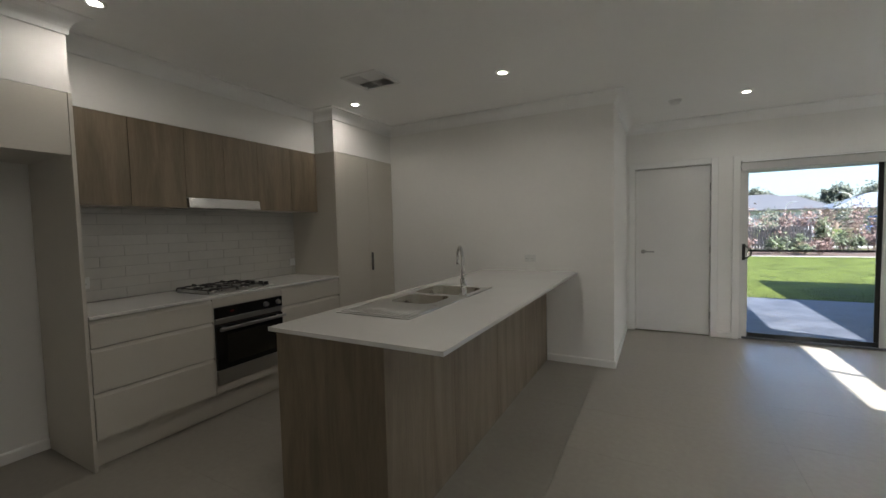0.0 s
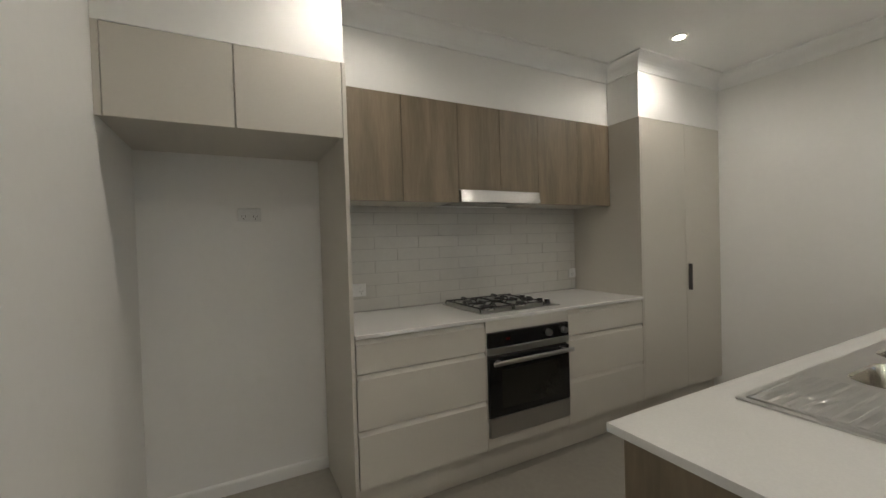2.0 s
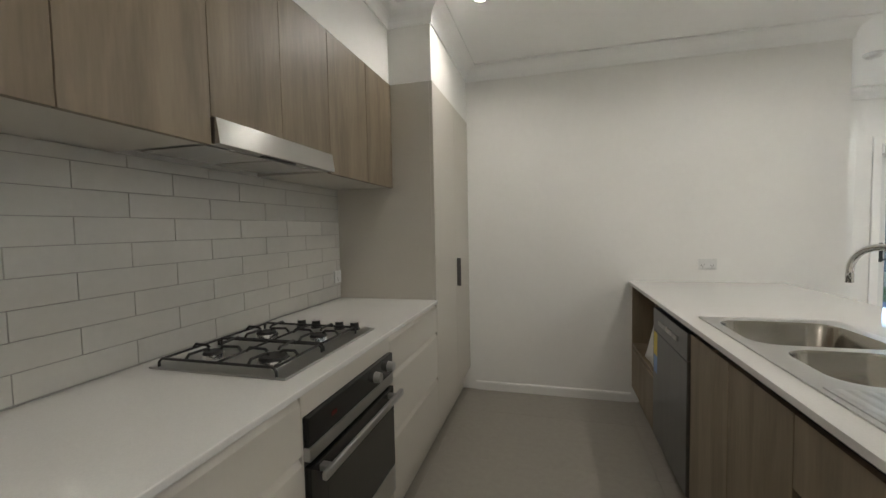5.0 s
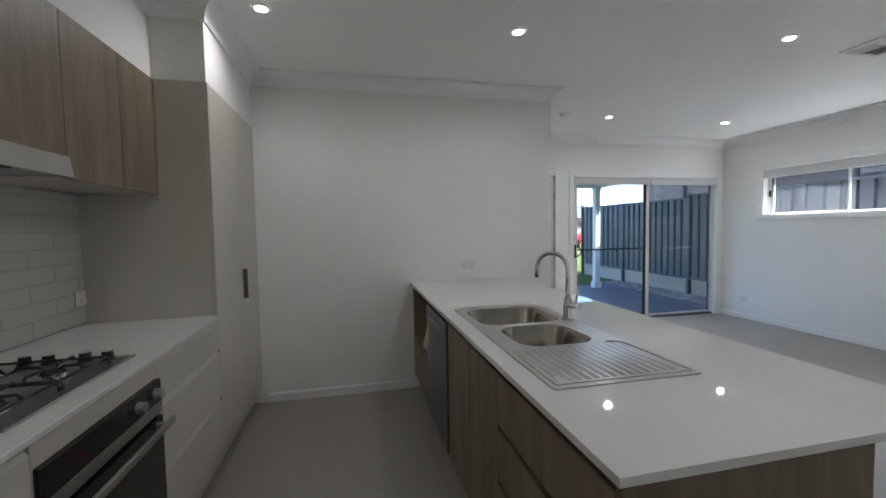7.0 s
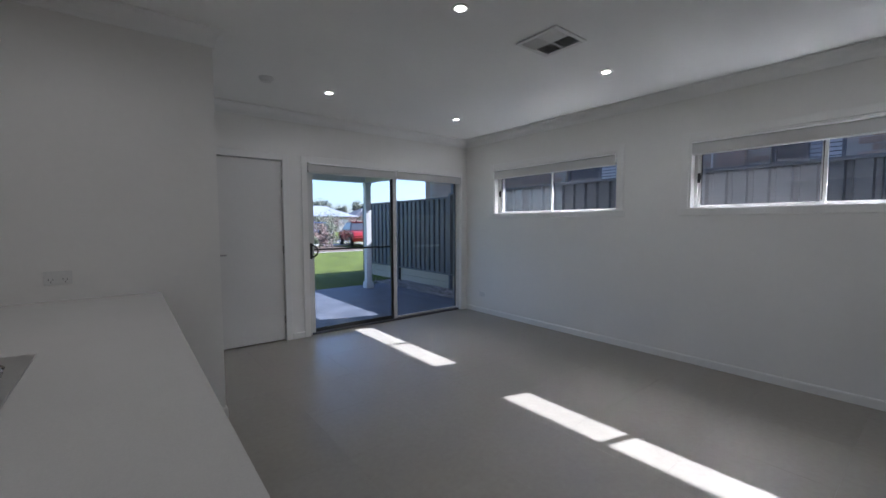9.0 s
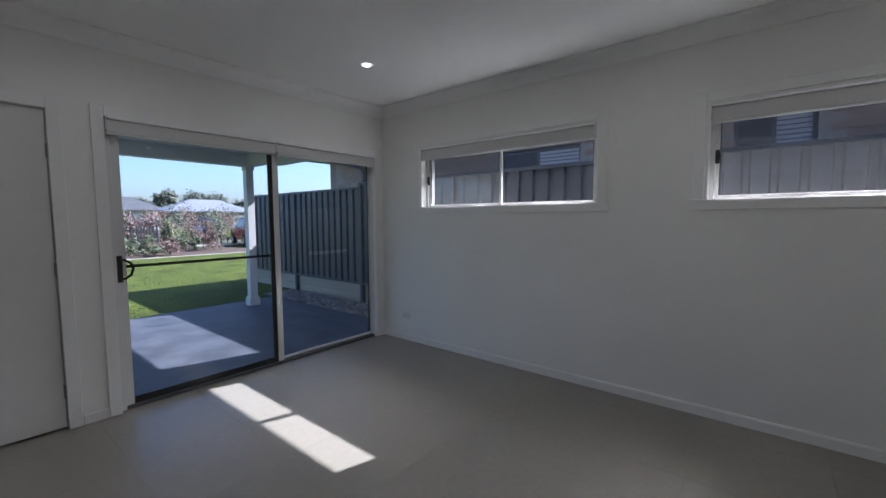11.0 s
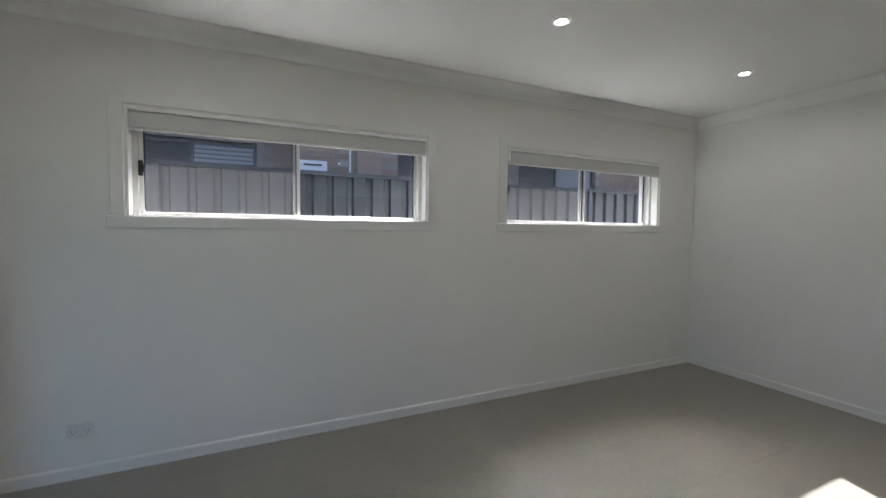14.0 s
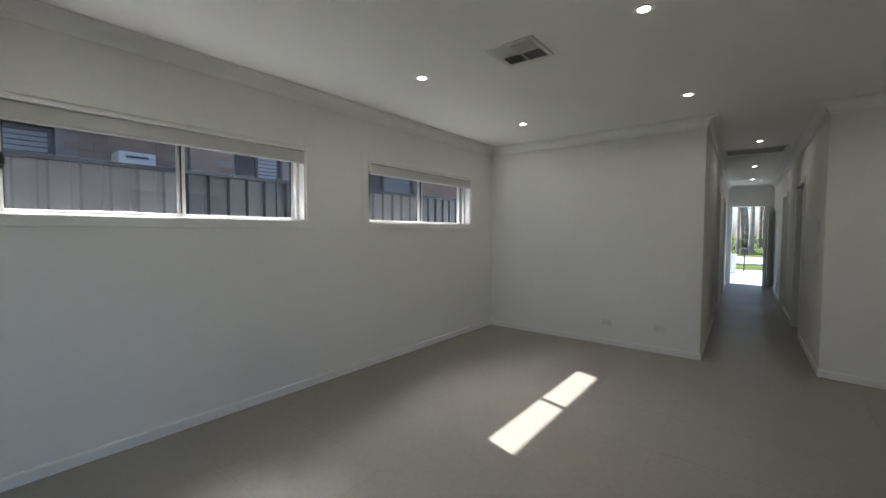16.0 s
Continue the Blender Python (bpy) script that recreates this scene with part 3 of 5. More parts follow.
def roller_blind(axis, c, a0, a1, z0, z1, label):
    """A raised roller blind: rolled fabric in front of its tube, bottom rail, end brackets."""
    mid = (a0 + a1) / 2
    ob = thing("roller_blind", (mid, c, z0) if axis == "x" else (c, mid, z0), label, "roller blind")

    def bx(p, q, d0, d1, r, t, bev, bm=None):
        return box(p, q, c + d0, c + d1, r, t, bev, bm) if axis == "x" else box(c + d0, c + d1, p, q, r, t, bev, bm)
    part("fabric_roll", bx(a0 + 0.006, a1 - 0.006, -0.002, 0.05, z0 + 0.011, z1 - 0.023, 0.006), M_BLIND, ob)
    # Near-white strip drawn in place of the bright daylit gap above the roll.
    part("top_rail", bx(a0 + 0.006, a1 - 0.006, -0.024, 0.05, z1 - 0.0225, z1 - 0.002, 0.0095), M_NEARWHITE, ob, "near-white strip standing in for the lit line above the roll")
    part("bottom_rail", bx(a0 + 0.007, a1 - 0.007, 0.001, 0.024, z0, z0 + 0.0105, 0.002), M_PLASTIC, ob, "pale plastic bottom rail")
    part("bracket", bx(a0 + 0.001, a0 + 0.0055, -0.004, 0.055, z0 + 0.03, z1 - 0.001, 0.001), M_NEARWHITE, ob, "white end bracket")
    part("bracket", bx(a1 - 0.0055, a1 - 0.001, -0.004, 0.055, z0 + 0.03, z1 - 0.001, 0.001), M_NEARWHITE, ob, "white end bracket")
    return ob


roller_blind("x", Y_DOOR - 0.034, SLIDE[0] + 0.002, 2.238, 1.945, 2.064, "raised pale grey roller blind over the sliding door")
roller_blind("x", Y_DOOR - 0.034, 2.242, SLIDE[1] - 0.002, 1.945, 2.064, "raised pale grey roller blind over the fixed door pane")


def high_window(name, W):
    a0, a1, z0, z1 = W
    ob = thing(name, (X_WIN + 0.12, (a0 + a1) / 2, z0), "high white aluminium sliding window with two panes", "window", kind="structure")
    x0 = X_WIN + 0.075
    rv = bmesh.new()
    box(X_WIN + 0.001, x0 + 0.06, a0 + 0.0005, a0 + 0.018, z0, z1, 0.001, rv)
    box(X_WIN + 0.001, x0 + 0.06, a1 - 0.018, a1 - 0.0005, z0, z1, 0.001, rv)
    box(X_WIN + 0.001, x0 + 0.06, a0 + 0.018, a1 - 0.018, z0 + 0.0005, z0 + 0.006, 0.001, rv)
    box(X_WIN + 0.001, x0 + 0.06, a0 + 0.018, a1 - 0.018, z1 - 0.018, z1 - 0.0005, 0.001, rv)
    part("window_sill", rv, M_TRIM, ob, "white timber window reveal")
    b0, b1, c0, c1 = a0 + 0.018, a1 - 0.018, z0 + 0.006, z1 - 0.018
    fr = bmesh.new()
    for p, q, r, s in ((b0, b0 + 0.03, c0, c1), (b1 - 0.03, b1, c0, c1), (b0 + 0.03, b1 - 0.03, c0, c0 + 0.009), (b0 + 0.03, b1 - 0.03, c1 - 0.03, c1)):
        box(x0, x0 + 0.075, p, q, r, s, 0.002, fr)
    part("window_frame", fr, M_ALU, ob)
    mid = (a0 + a1) / 2
    for k, (p, q, xx) in enumerate(((mid - 0.02, b1 - 0.032, x0 + 0.022), (b0 + 0.032, mid + 0.02, x0 + 0.05))):
        sash = bmesh.new()
        w = 0.022
        r, s = c0 + 0.0095, c1 - 0.032
        for e in ((p, p + w, r, s), (q - w, q, r, s), (p + w, q - w, r, r + 0.013), (p + w, q - w, s - w, s)):
            box(xx - 0.012, xx + 0.012, e[0], e[1], e[2], e[3], 0.002, sash)
        sh = part("sash", sash, M_ALU, ob)
        gask = bmesh.new()
        for e in ((p + w, p + w + 0.006, r + w, s - w), (q - w - 0.006, q - w, r + w, s - w)):
            box(xx - 0.007, xx + 0.007, e[0], e[1], e[2], e[3], 0, gask)
        part("gasket", gask, M_BLACK, ob, "black rubber gasket")
        pane_box(xx - 0.002, xx + 0.002, p + w - 0.004, q - w + 0.004, r + 0.009, s - w + 0.004, ob)
        if k == 0:
            part("stay_hook", tube([(xx - 0.014, (p + q) / 2 + 0.02, r + w), (xx - 0.02, (p + q) / 2 + 0.02, r + w + 0.02), (xx - 0.02, (p + q) / 2 - 0.0, r + w + 0.02), (xx - 0.014, (p + q) / 2, r + w)], 0.002, n=6), M_BLACK, ob)
    scn = part("insect_screen", box(x0 + 0.068, x0 + 0.069, mid, b1 - 0.03, c0 + 0.009, c1 - 0.03), M_SCREEN, ob, "grey insect screen mesh")
    scn.visible_shadow = False
    lk = box(x0 - 0.010, x0 + 0.004, b1 - 0.055, b1 - 0.03, z0 + 0.24, z0 + 0.33, 0.004)
    box(x0 - 0.022, x0 - 0.008, b1 - 0.062, b1 - 0.034, z0 + 0.26, z0 + 0.31, 0.004, lk)
    part("latch", lk, M_BLACK, ob, "black plastic window latch")
    return ob


high_window("window_1", W1)
high_window("window_2", W2)
roller_blind("y", X_WIN - 0.018, W1[0] + 0.02, W1[1] - 0.02, 1.972, 2.100, "raised pale grey roller blind in the high window")
roller_blind("y", X_WIN - 0.018, W2[0] + 0.02, W2[1] - 0.02, 1.972, 2.100, "raised pale grey roller blind in the high window")

# hall doors
for i, (h, xc, out) in enumerate([(h, HALL_A - 0.08, 1) for h in HDOORS_A[1:]] + [(h, HALL_B + 0.08, -1) for h in HDOORS_B]):
    d = thing("door_%d" % (i + 2), (xc, (h[0] + h[1]) / 2, 0), "closed flush white hall door", "door", kind="structure")
    part("leaf", box(xc - 0.019, xc + 0.019, h[0] + 0.003, h[1] - 0.003, 0.01, 2.046, 0.002), M_DOOR, d)
    lever(d, xc + out * 0.019, h[1] - 0.07, 1.02, -1, "y", out)
fd = thing("door_6", (0.03, Y_HALL + 0.4, 0), "open white front door swung back towards the hall wall", "door", kind="structure")
part("leaf", prism([(FDOOR[0] + 0.002, Y_HALL + 0.02), (FDOOR[0] + 0.042, Y_HALL + 0.013), (FDOOR[0] + 0.108, Y_HALL + 0.825), (FDOOR[0] + 0.068, Y_HALL + 0.828)], 0.01, 2.05, bevel=0.003), M_DOOR, fd)
lever(fd, FDOOR[0] + 0.102, Y_HALL + 0.75, 1.02, -1, "y", 1)


# ---------------------------------------------------------------- ceiling fixtures
def downlight(x, y, watts, tint, z=CEIL, first={}):
    if "ob" in first:
        ob = copy_thing(first["ob"], pose(x, y, z))
        ORIGIN[ob] = Vector((x, y, z))
    else:
        ob = thing("downlight", (x, y, z), "round white recessed LED downlight, switched on", "downlight", "recessed downlights")
        n = 32
        bm = bmesh.new()
        prof = [(0.030, 0.002), (0.034, -0.006), (0.047, -0.008), (0.053, -0.005), (0.054, 0.0)]
        rings = [[bm.verts.new((x + r * math.cos(2 * math.pi * k / n), y + r * math.sin(2 * math.pi * k / n), z + h)) for k in range(n)] for r, h in prof]
        for a, b in zip(rings, rings[1:]):
            for k in range(n):
                bm.faces.new((a[k], a[(k + 1) % n], b[(k + 1) % n], b[k]))
        part("trim_ring", bm, M_PLASTIC, ob, "", True)
        part("diffuser", rod((x, y, z - 0.004), (x, y, z - 0.0005), 0.0295, n=32), M_LED, ob, "glowing frosted diffuser")
        first["ob"] = ob
    ld = bpy.data.lights.new("downlight_lamp", "SPOT")
    ld.spot_size, ld.spot_blend, ld.shadow_soft_size, ld.energy, ld.color = radians(174 if tint == LIVING_TINT else 170), 0.55 if tint == LIVING_TINT else 0.62, 0.036, watts * 4.6, tint
    lamp = new("downlight_lamp", ld)
    lamp.location = (x, y, z - 0.012)
    return ob


for x in (0.94, 2.55):
    for y in (4.80, 2.86, 1.13):
        downlight(x, y, LIVING_LAMP, LIVING_TINT)
for x, y in ((-0.89, 3.11), (-2.405, 3.12), (-2.40, 1.06), (-0.89, 1.06)):
    downlight(x, y, KITCHEN_LAMP, KITCHEN_TINT)
for y in (-1.55, -4.1, -6.4):
    downlight(0.40, y, HALL_LAMP, LIVING_TINT)


def ceiling_vent(x, y, flip):
    ob = thing("ceiling_vent", (x, y, CEIL), "square white four-way ceiling air vent", "air vent", "ceiling vents")
    h = 0.172
    fr = bmesh.new()
    for p in ((-h, h, -h, -h + 0.03), (-h, h, h - 0.03, h), (-h, -h + 0.03, -h + 0.03, h - 0.03), (h - 0.03, h, -h + 0.03, h - 0.03),
              (-0.006, 0.006, -h + 0.03, h - 0.03), (-h + 0.03, -0.006, -0.006, 0.006), (0.006, h - 0.03, -0.006, 0.006)):
        box(x + p[0], x + p[1], y + p[2], y + p[3], CEIL - 0.012, CEIL - 0.0005, 0.003, fr)
    part("frame", fr, M_PLASTIC, ob)
    part("backing", box(x - h + 0.02, x + h - 0.02, y - h + 0.02, y + h - 0.02, CEIL - 0.0022, CEIL - 0.0006), M_VENTDARK, ob, "dark sheet in place of the unlit duct")
    for qx in (0, 1):
        for qy in (0, 1):
            a0, a1 = (x - h + 0.03, x - 0.006) if qx == 0 else (x + 0.006, x + h - 0.03)
            b0, b1 = (y - h + 0.03, y - 0.006) if qy == 0 else (y + 0.006, y + h - 0.03)
            along_x = (qx + qy + flip) % 2 == 0
            for k in range(7):
                f = (k + 0.5) / 7
                sgn = 1 if (qx if not along_x else qy) else -1
                own = bmesh.new()
                bmesh.ops.create_cube(own, size=1)
                L = (a1 - a0) if along_x else (b1 - b0)
                m = Matrix.Diagonal((L, 0.0205, 0.0016, 1)) if along_x else Matrix.Diagonal((0.0205, L, 0.0016, 1))
                tilt = pose(0, 0, 0, sgn * 38, 0, 0) if along_x else pose(0, 0, 0, 0, -sgn * 38, 0)
                place = Matrix.Translation(((a0 + a1) / 2 if along_x else a0 + f * (a1 - a0), b0 + f * (b1 - b0) if along_x else (b0 + b1) / 2, CEIL - 0.0085))
                bmesh.ops.transform(own, matrix=place @ tilt @ m, verts=own.verts)
                part("slat", own, M_PLASTIC, ob)
    return ob


ceiling_vent(1.72, 2.80, 0)
ceiling_vent(-1.87, 2.685, 0)

gr = thing("return_air_grille", (0.42, -2.3, CEIL), "long white return air grille in the hall ceiling", "air grille")
gb = bmesh.new()
for p in ((0.07, 0.80, -2.56, -2.53), (0.07, 0.80, -2.07, -2.04), (0.07, 0.10, -2.53, -2.07), (0.77, 0.80, -2.53, -2.07)):
    box(*p, CEIL - 0.014, CEIL - 0.0005, 0.003, gb)
part("frame", gb, M_PLASTIC, gr)
part("backing", box(0.095, 0.775, -2.535, -2.065, CEIL - 0.002, CEIL - 0.0006), M_VENTDARK, gr, "dark sheet in place of the shade behind the grille")
for k in range(18):
    yk = -2.52 + k * 0.0258
    part("slat", box(0.10, 0.77, yk, yk + 0.002, CEIL - 0.012, CEIL - 0.003), M_ALUGREY, gr, "thin grey grille blade")

sm = thing("smoke_alarm", (0.35, 4.74, CEIL), "round white smoke alarm on the ceiling", "smoke alarm")
part("base", rod((0.35, 4.74, CEIL - 0.012), (0.35, 4.74, CEIL - 0.0005), 0.062, n=32), M_PLASTIC, sm)
part("cover", rod((0.35, 4.74, CEIL - 0.034), (0.35, 4.74, CEIL - 0.012), 0.043, n=32, r2=0.056), M_PLASTIC, sm, "", True)


# ---------------------------------------------------------------- wall plates
def wall_plate(face, a, z, gangs=2, name="power_outlet", label="white double power outlet on the wall", size=(0.118, 0.075)):
    """A power point. face: (axis, coordinate of the wall's face, way that it looks)."""
    axis, c, out = face
    w, h = size

    def bx(p, q, d0, d1, r, s, bev=0.0, bm=None):
        lo, hi = sorted((c + out * d0, c + out * d1))
        return box(p, q, lo, hi, r, s, bev, bm) if axis == "x" else box(lo, hi, p, q, r, s, bev, bm)
    ob = thing(name, (a, c, z) if axis == "x" else (c, a, z), label, "power outlet" if gangs else "wall plate")
    part("plate", bx(a - w / 2, a + w / 2, 0.0005, 0.009, z - h / 2, z + h / 2, 0.003), M_PLASTIC, ob)
    for g in range(gangs):
        ga = a + (g - (gangs - 1) / 2) * w * 0.5
        part("switch", bx(ga - 0.007, ga + 0.007, 0.009, 0.0125, z + 0.008, z + 0.026, 0.002), M_PLASTIC, ob)
        for dx, dz in ((-0.009, -0.008), (0.009, -0.008), (0.0, -0.022)):
            part("socket_slot", bx(ga + dx - 0.0012, ga + dx + 0.0012, 0.0088, 0.0094, z + dz - 0.005, z + dz + 0.005), M_DARK, ob)
    return ob


wall_plate(("y", X_SPLASH, 1), 0.64, 1.53)
wall_plate(("y", X_SPLASH + 0.008, 1), 1.225, 1.06, size=(0.126, 0.08))
wall_plate(("y", X_SPLASH + 0.008, 1), 3.06, 1.055, 1, label="white single power outlet on the splashback", size=(0.075, 0.075))
wall_plate(("x", Y_END, -1), -0.965, 1.05)
wall_plate(("y", X_WIN, -1), 5.36, 0.28)
wall_plate(("x", Y_BACK, 1), 1.86, 0.275)
wall_plate(("x", Y_BACK, 1), 1.275, 0.29)
wall_plate(("y", HALL_A, 1), -0.35, 1.12, 0, "light_switch", "white light switch plate on the hall wall", (0.075, 0.118))
wall_plate(("y", HALL_A, 1), -0.35, 1.45, 0, "air_controller", "white air conditioning controller on the hall wall", (0.09, 0.13))

# ---------------------------------------------------------------- kitchen run
KICK = 0.17


def fronts(ob, rects, mat, x_face, depth=0.018, out=1, channel=None):
    """Drawer fronts with a finger pull bevelled into the top edge. rects: (y0, y1, z0, z1)."""
    for a, b, r, s in rects:
        sec = [(x_face, r), (x_face, s - 0.022), (x_face - out * 0.012, s), (x_face - out * depth, s), (x_face - out * depth, r)]
        part("drawer_front", extrude_y(sec, a, b), mat, ob)


def base_unit(y0, y1, label):
    ob = thing("drawer_cabinet", ((X_SPLASH + FRONT) / 2, (y0 + y1) / 2, 0), label, "drawer cabinet", "kitchen base cabinets")
    part("body", box(X_SPLASH + 0.001, FRONT - 0.04, y0 + 0.0005, y1 - 0.0005, KICK, TOP - 0.021), M_GAP, ob)
    part("kickboard", box(X_SPLASH + 0.1, FRONT - 0.065, y0, y1, 0.001, KICK - 0.001), M_CAB, ob)
    fronts(ob, [(y0 + 0.0015, y1 - 0.0015, 0.732, 0.893), (y0 + 0.0015, y1 - 0.0015, 0.461, 0.725), (y0 + 0.0015, y1 - 0.0015, 0.180, 0.454)], M_CAB, FRONT)
    return ob


base_unit(1.045, 1.772, "warm grey three-drawer kitchen cabinet with finger pulls")
base_unit(2.387, 3.103, "warm grey three-drawer kitchen cabinet with finger pulls")

oc = thing("oven_housing", (-3.0, 2.065, 0), "warm grey cabinet housing the built-in oven", "cabinet", "kitchen base cabinets")
part("side_panel", box(X_SPLASH + 0.001, FRONT - 0.002, 1.774, 1.7815, KICK, TOP - 0.021), M_CAB, oc)
part("side_panel", box(X_SPLASH + 0.001, FRONT - 0.002, 2.3785, 2.386, KICK, TOP - 0.021), M_CAB, oc)
part("top_filler", box(FRONT - 0.018, FRONT, 1.7735, 2.3855, 0.833, 0.897, 0.001), M_CAB, oc)
part("bottom_filler", box(FRONT - 0.018, FRONT, 1.7735, 2.3855, 0.18, 0.242, 0.001), M_CAB, oc)
part("kickboard", box(X_SPLASH + 0.1, FRONT - 0.065, 1.7725, 2.3865, 0.001, KICK - 0.001), M_CAB, oc)

ov = thing("oven", (FRONT - 0.2, 2.065, 0.244), "built-in black glass and stainless steel oven", "oven")
part("casing", box(FRONT - 0.5, FRONT - 0.003, 1.785, 2.375, 0.244, 0.831), M_DARK, ov)
part("control_panel", box(FRONT - 0.003, FRONT + 0.016, 1.782, 2.378, 0.748, 0.831, 0.002), M_BLACKGLASS, ov, "black glass control panel")
part("trim_strip", box(FRONT - 0.003, FRONT + 0.018, 1.782, 2.378, 0.708, 0.746, 0.002), M_STEEL, ov, "stainless steel strip")
part("door_glass", box(FRONT - 0.003, FRONT + 0.018, 1.782, 2.378, 0.358, 0.692, 0.003), M_BLACKGLASS, ov, "black glass oven door")
part("inner_window", box(FRONT + 0.0181, FRONT + 0.0186, 1.865, 2.295, 0.40, 0.62), material("oven_window", (0.02, 0.019, 0.015), 0.1, var=0.05), ov)
part("lower_panel", box(FRONT - 0.003, FRONT + 0.018, 1.782, 2.378, 0.246, 0.356, 0.003), M_STEEL, ov, "stainless steel lower door panel")
hb = box(FRONT + 0.045, FRONT + 0.062, 1.790, 2.383, 0.656, 0.682, 0.006)
for yy in (1.835, 2.325):
    box(FRONT + 0.016, FRONT + 0.048, yy - 0.012, yy + 0.012, 0.660, 0.680, 0.004, hb)
part("handle", hb, M_STEEL, ov, "brushed steel bar handle")
for yy in (2.21, 2.333):
    part("knob", rod((FRONT + 0.016, yy, 0.788), (FRONT + 0.04, yy, 0.788), 0.021, n=28, r2=0.018), M_STEEL, ov, "steel control knob")
part("clock_display", box(FRONT + 0.0161, FRONT + 0.0166, 1.90, 1.93, 0.783, 0.797), material("red_digits", (0.10, 0.012, 0.01), 0.2), ov, "small red clock display")

# worktop with the cooktop on it
solo("worktop", box(X_SPLASH + 0.001, FRONT + 0.012, 1.043, 3.103, TOP - 0.02, TOP, 0.003), M_STONE, "white engineered stone worktop on the kitchen drawers", "worktop")

fo = thing("fridge_cupboard", (-3.0, 0.57, 0.0), "warm grey two-door cupboard over the empty fridge space", "cupboard")
part("side_panel", box(X_SPLASH + 0.001, FRONT + 0.004, 1.022, 1.0405, 0.001, 2.188, 0.001), M_CAB, fo, "tall warm grey upright panel")
part("body", box(X_SPLASH + 0.001, FRONT - 0.02, Y_LEFT + 0.001, 1.0215, 1.852, 2.188), M_CAB, fo)
part("filler", box(FRONT - 0.019, FRONT, Y_LEFT + 0.001, 0.148, 1.843, 2.188, 0.001), M_CAB, fo)
part("door", box(FRONT - 0.019, FRONT, 0.151, 0.577, 1.843, 2.186, 0.0015), M_CAB, fo)
part("door", box(FRONT - 0.019, FRONT, 0.581, 1.020, 1.843, 2.186, 0.0015), M_CAB, fo)

pa = thing("pantry_cupboard", (-3.0, 3.6, 0), "tall warm grey two-door pantry cupboard", "cupboard")
part("body", box(X_SPLASH + 0.001, FRONT - 0.02, 3.106, Y_END - 0.001, KICK, 2.188), M_CAB, pa)
part("side_panel", box(FRONT - 0.019, FRONT + 0.0, 3.1055, 3.123, KICK, 2.188, 0.001), M_CAB, pa)
part("kickboard", box(X_SPLASH + 0.1, FRONT - 0.065, 3.106, Y_END - 0.001, 0.001, KICK - 0.001), M_CAB, pa)
part("door", box(FRONT - 0.019, FRONT, 3.1245, 3.6245, 0.180, 2.186, 0.0015), M_CAB, pa)
d2 = part("door", box(FRONT - 0.019, FRONT, 3.6258, Y_END - 0.004, 0.180, 2.186, 0.0015), M_CAB, pa)
ph = box(FRONT, FRONT + 0.028, 3.652, 3.655, 0.925, 1.125, 0.001)
box(FRONT + 0.025, FRONT + 0.028, 3.655, 3.661, 0.925, 1.125, 0.001, ph)
part("handle", ph, material("dark_bar_metal", (0.15, 0.148, 0.145), 0.35, 0.9, var=0.04), d2, "dark satin metal lip handle")

UF = -2.945
ysplit = [1.042, 1.415, 1.78, 2.09, 2.405, 2.77, 3.104]
groups = [(0, 2), (2, 4), (4, 6)]
for g, (i0, i1) in enumerate(groups):
    a, b = ysplit[i0], ysplit[i1]
    low = 1.59 if g != 1 else 1.665
    uc = thing("wall_cupboard", ((X_SPLASH + UF) / 2, (a + b) / 2, low), "brown oak laminate two-door wall cupboard" if g != 1 else "brown oak laminate wall cupboard above the rangehood", "wall cupboard", "kitchen wall cupboards")
    part("body", box(X_SPLASH + 0.001, UF - 0.02, a + 0.0005, b - 0.0005, low, 2.188), M_CAB, uc, "pale grey laminate carcass")
    for k in range(i0, i1):
        part("door", box(UF - 0.018, UF, ysplit[k] + 0.0015, ysplit[k + 1] - 0.0015, low - 0.006 if g != 1 else low, 2.186, 0.001), M_WOOD, uc)

ho = thing("rangehood", (-3.0, 2.08, 1.585), "slide-out stainless steel rangehood under the cupboards", "rangehood")
part("front_panel", extrude_y([(UF - 0.02, 1.588), (UF + 0.022, 1.588), (UF + 0.012, 1.661), (UF - 0.02, 1.661)], 1.785, 2.40), M_HOOD, ho, "brushed steel front panel")
part("casing", box(X_SPLASH + 0.05, UF - 0.021, 1.805, 2.385, 1.596, 1.662), M_STEEL, ho)
for k in (0, 1):
    part("filter", box(X_SPLASH + 0.08, UF - 0.05, 1.81 + 0.28 * k, 2.07 + 0.28 * k, 1.590, 1.5955, 0.002), M_HOOD, ho, "perforated steel filter")
for yy in (1.90, 2.27):
    part("hood_lamp", rod((UF - 0.035, yy, 1.592), (UF - 0.035, yy, 1.5957), 0.012), M_PLASTIC, ho)
part("switch_panel", box(UF - 0.018, UF + 0.0, 1.99, 2.16, 1.584, 1.5878, 0.001), M_BLACK, ho)


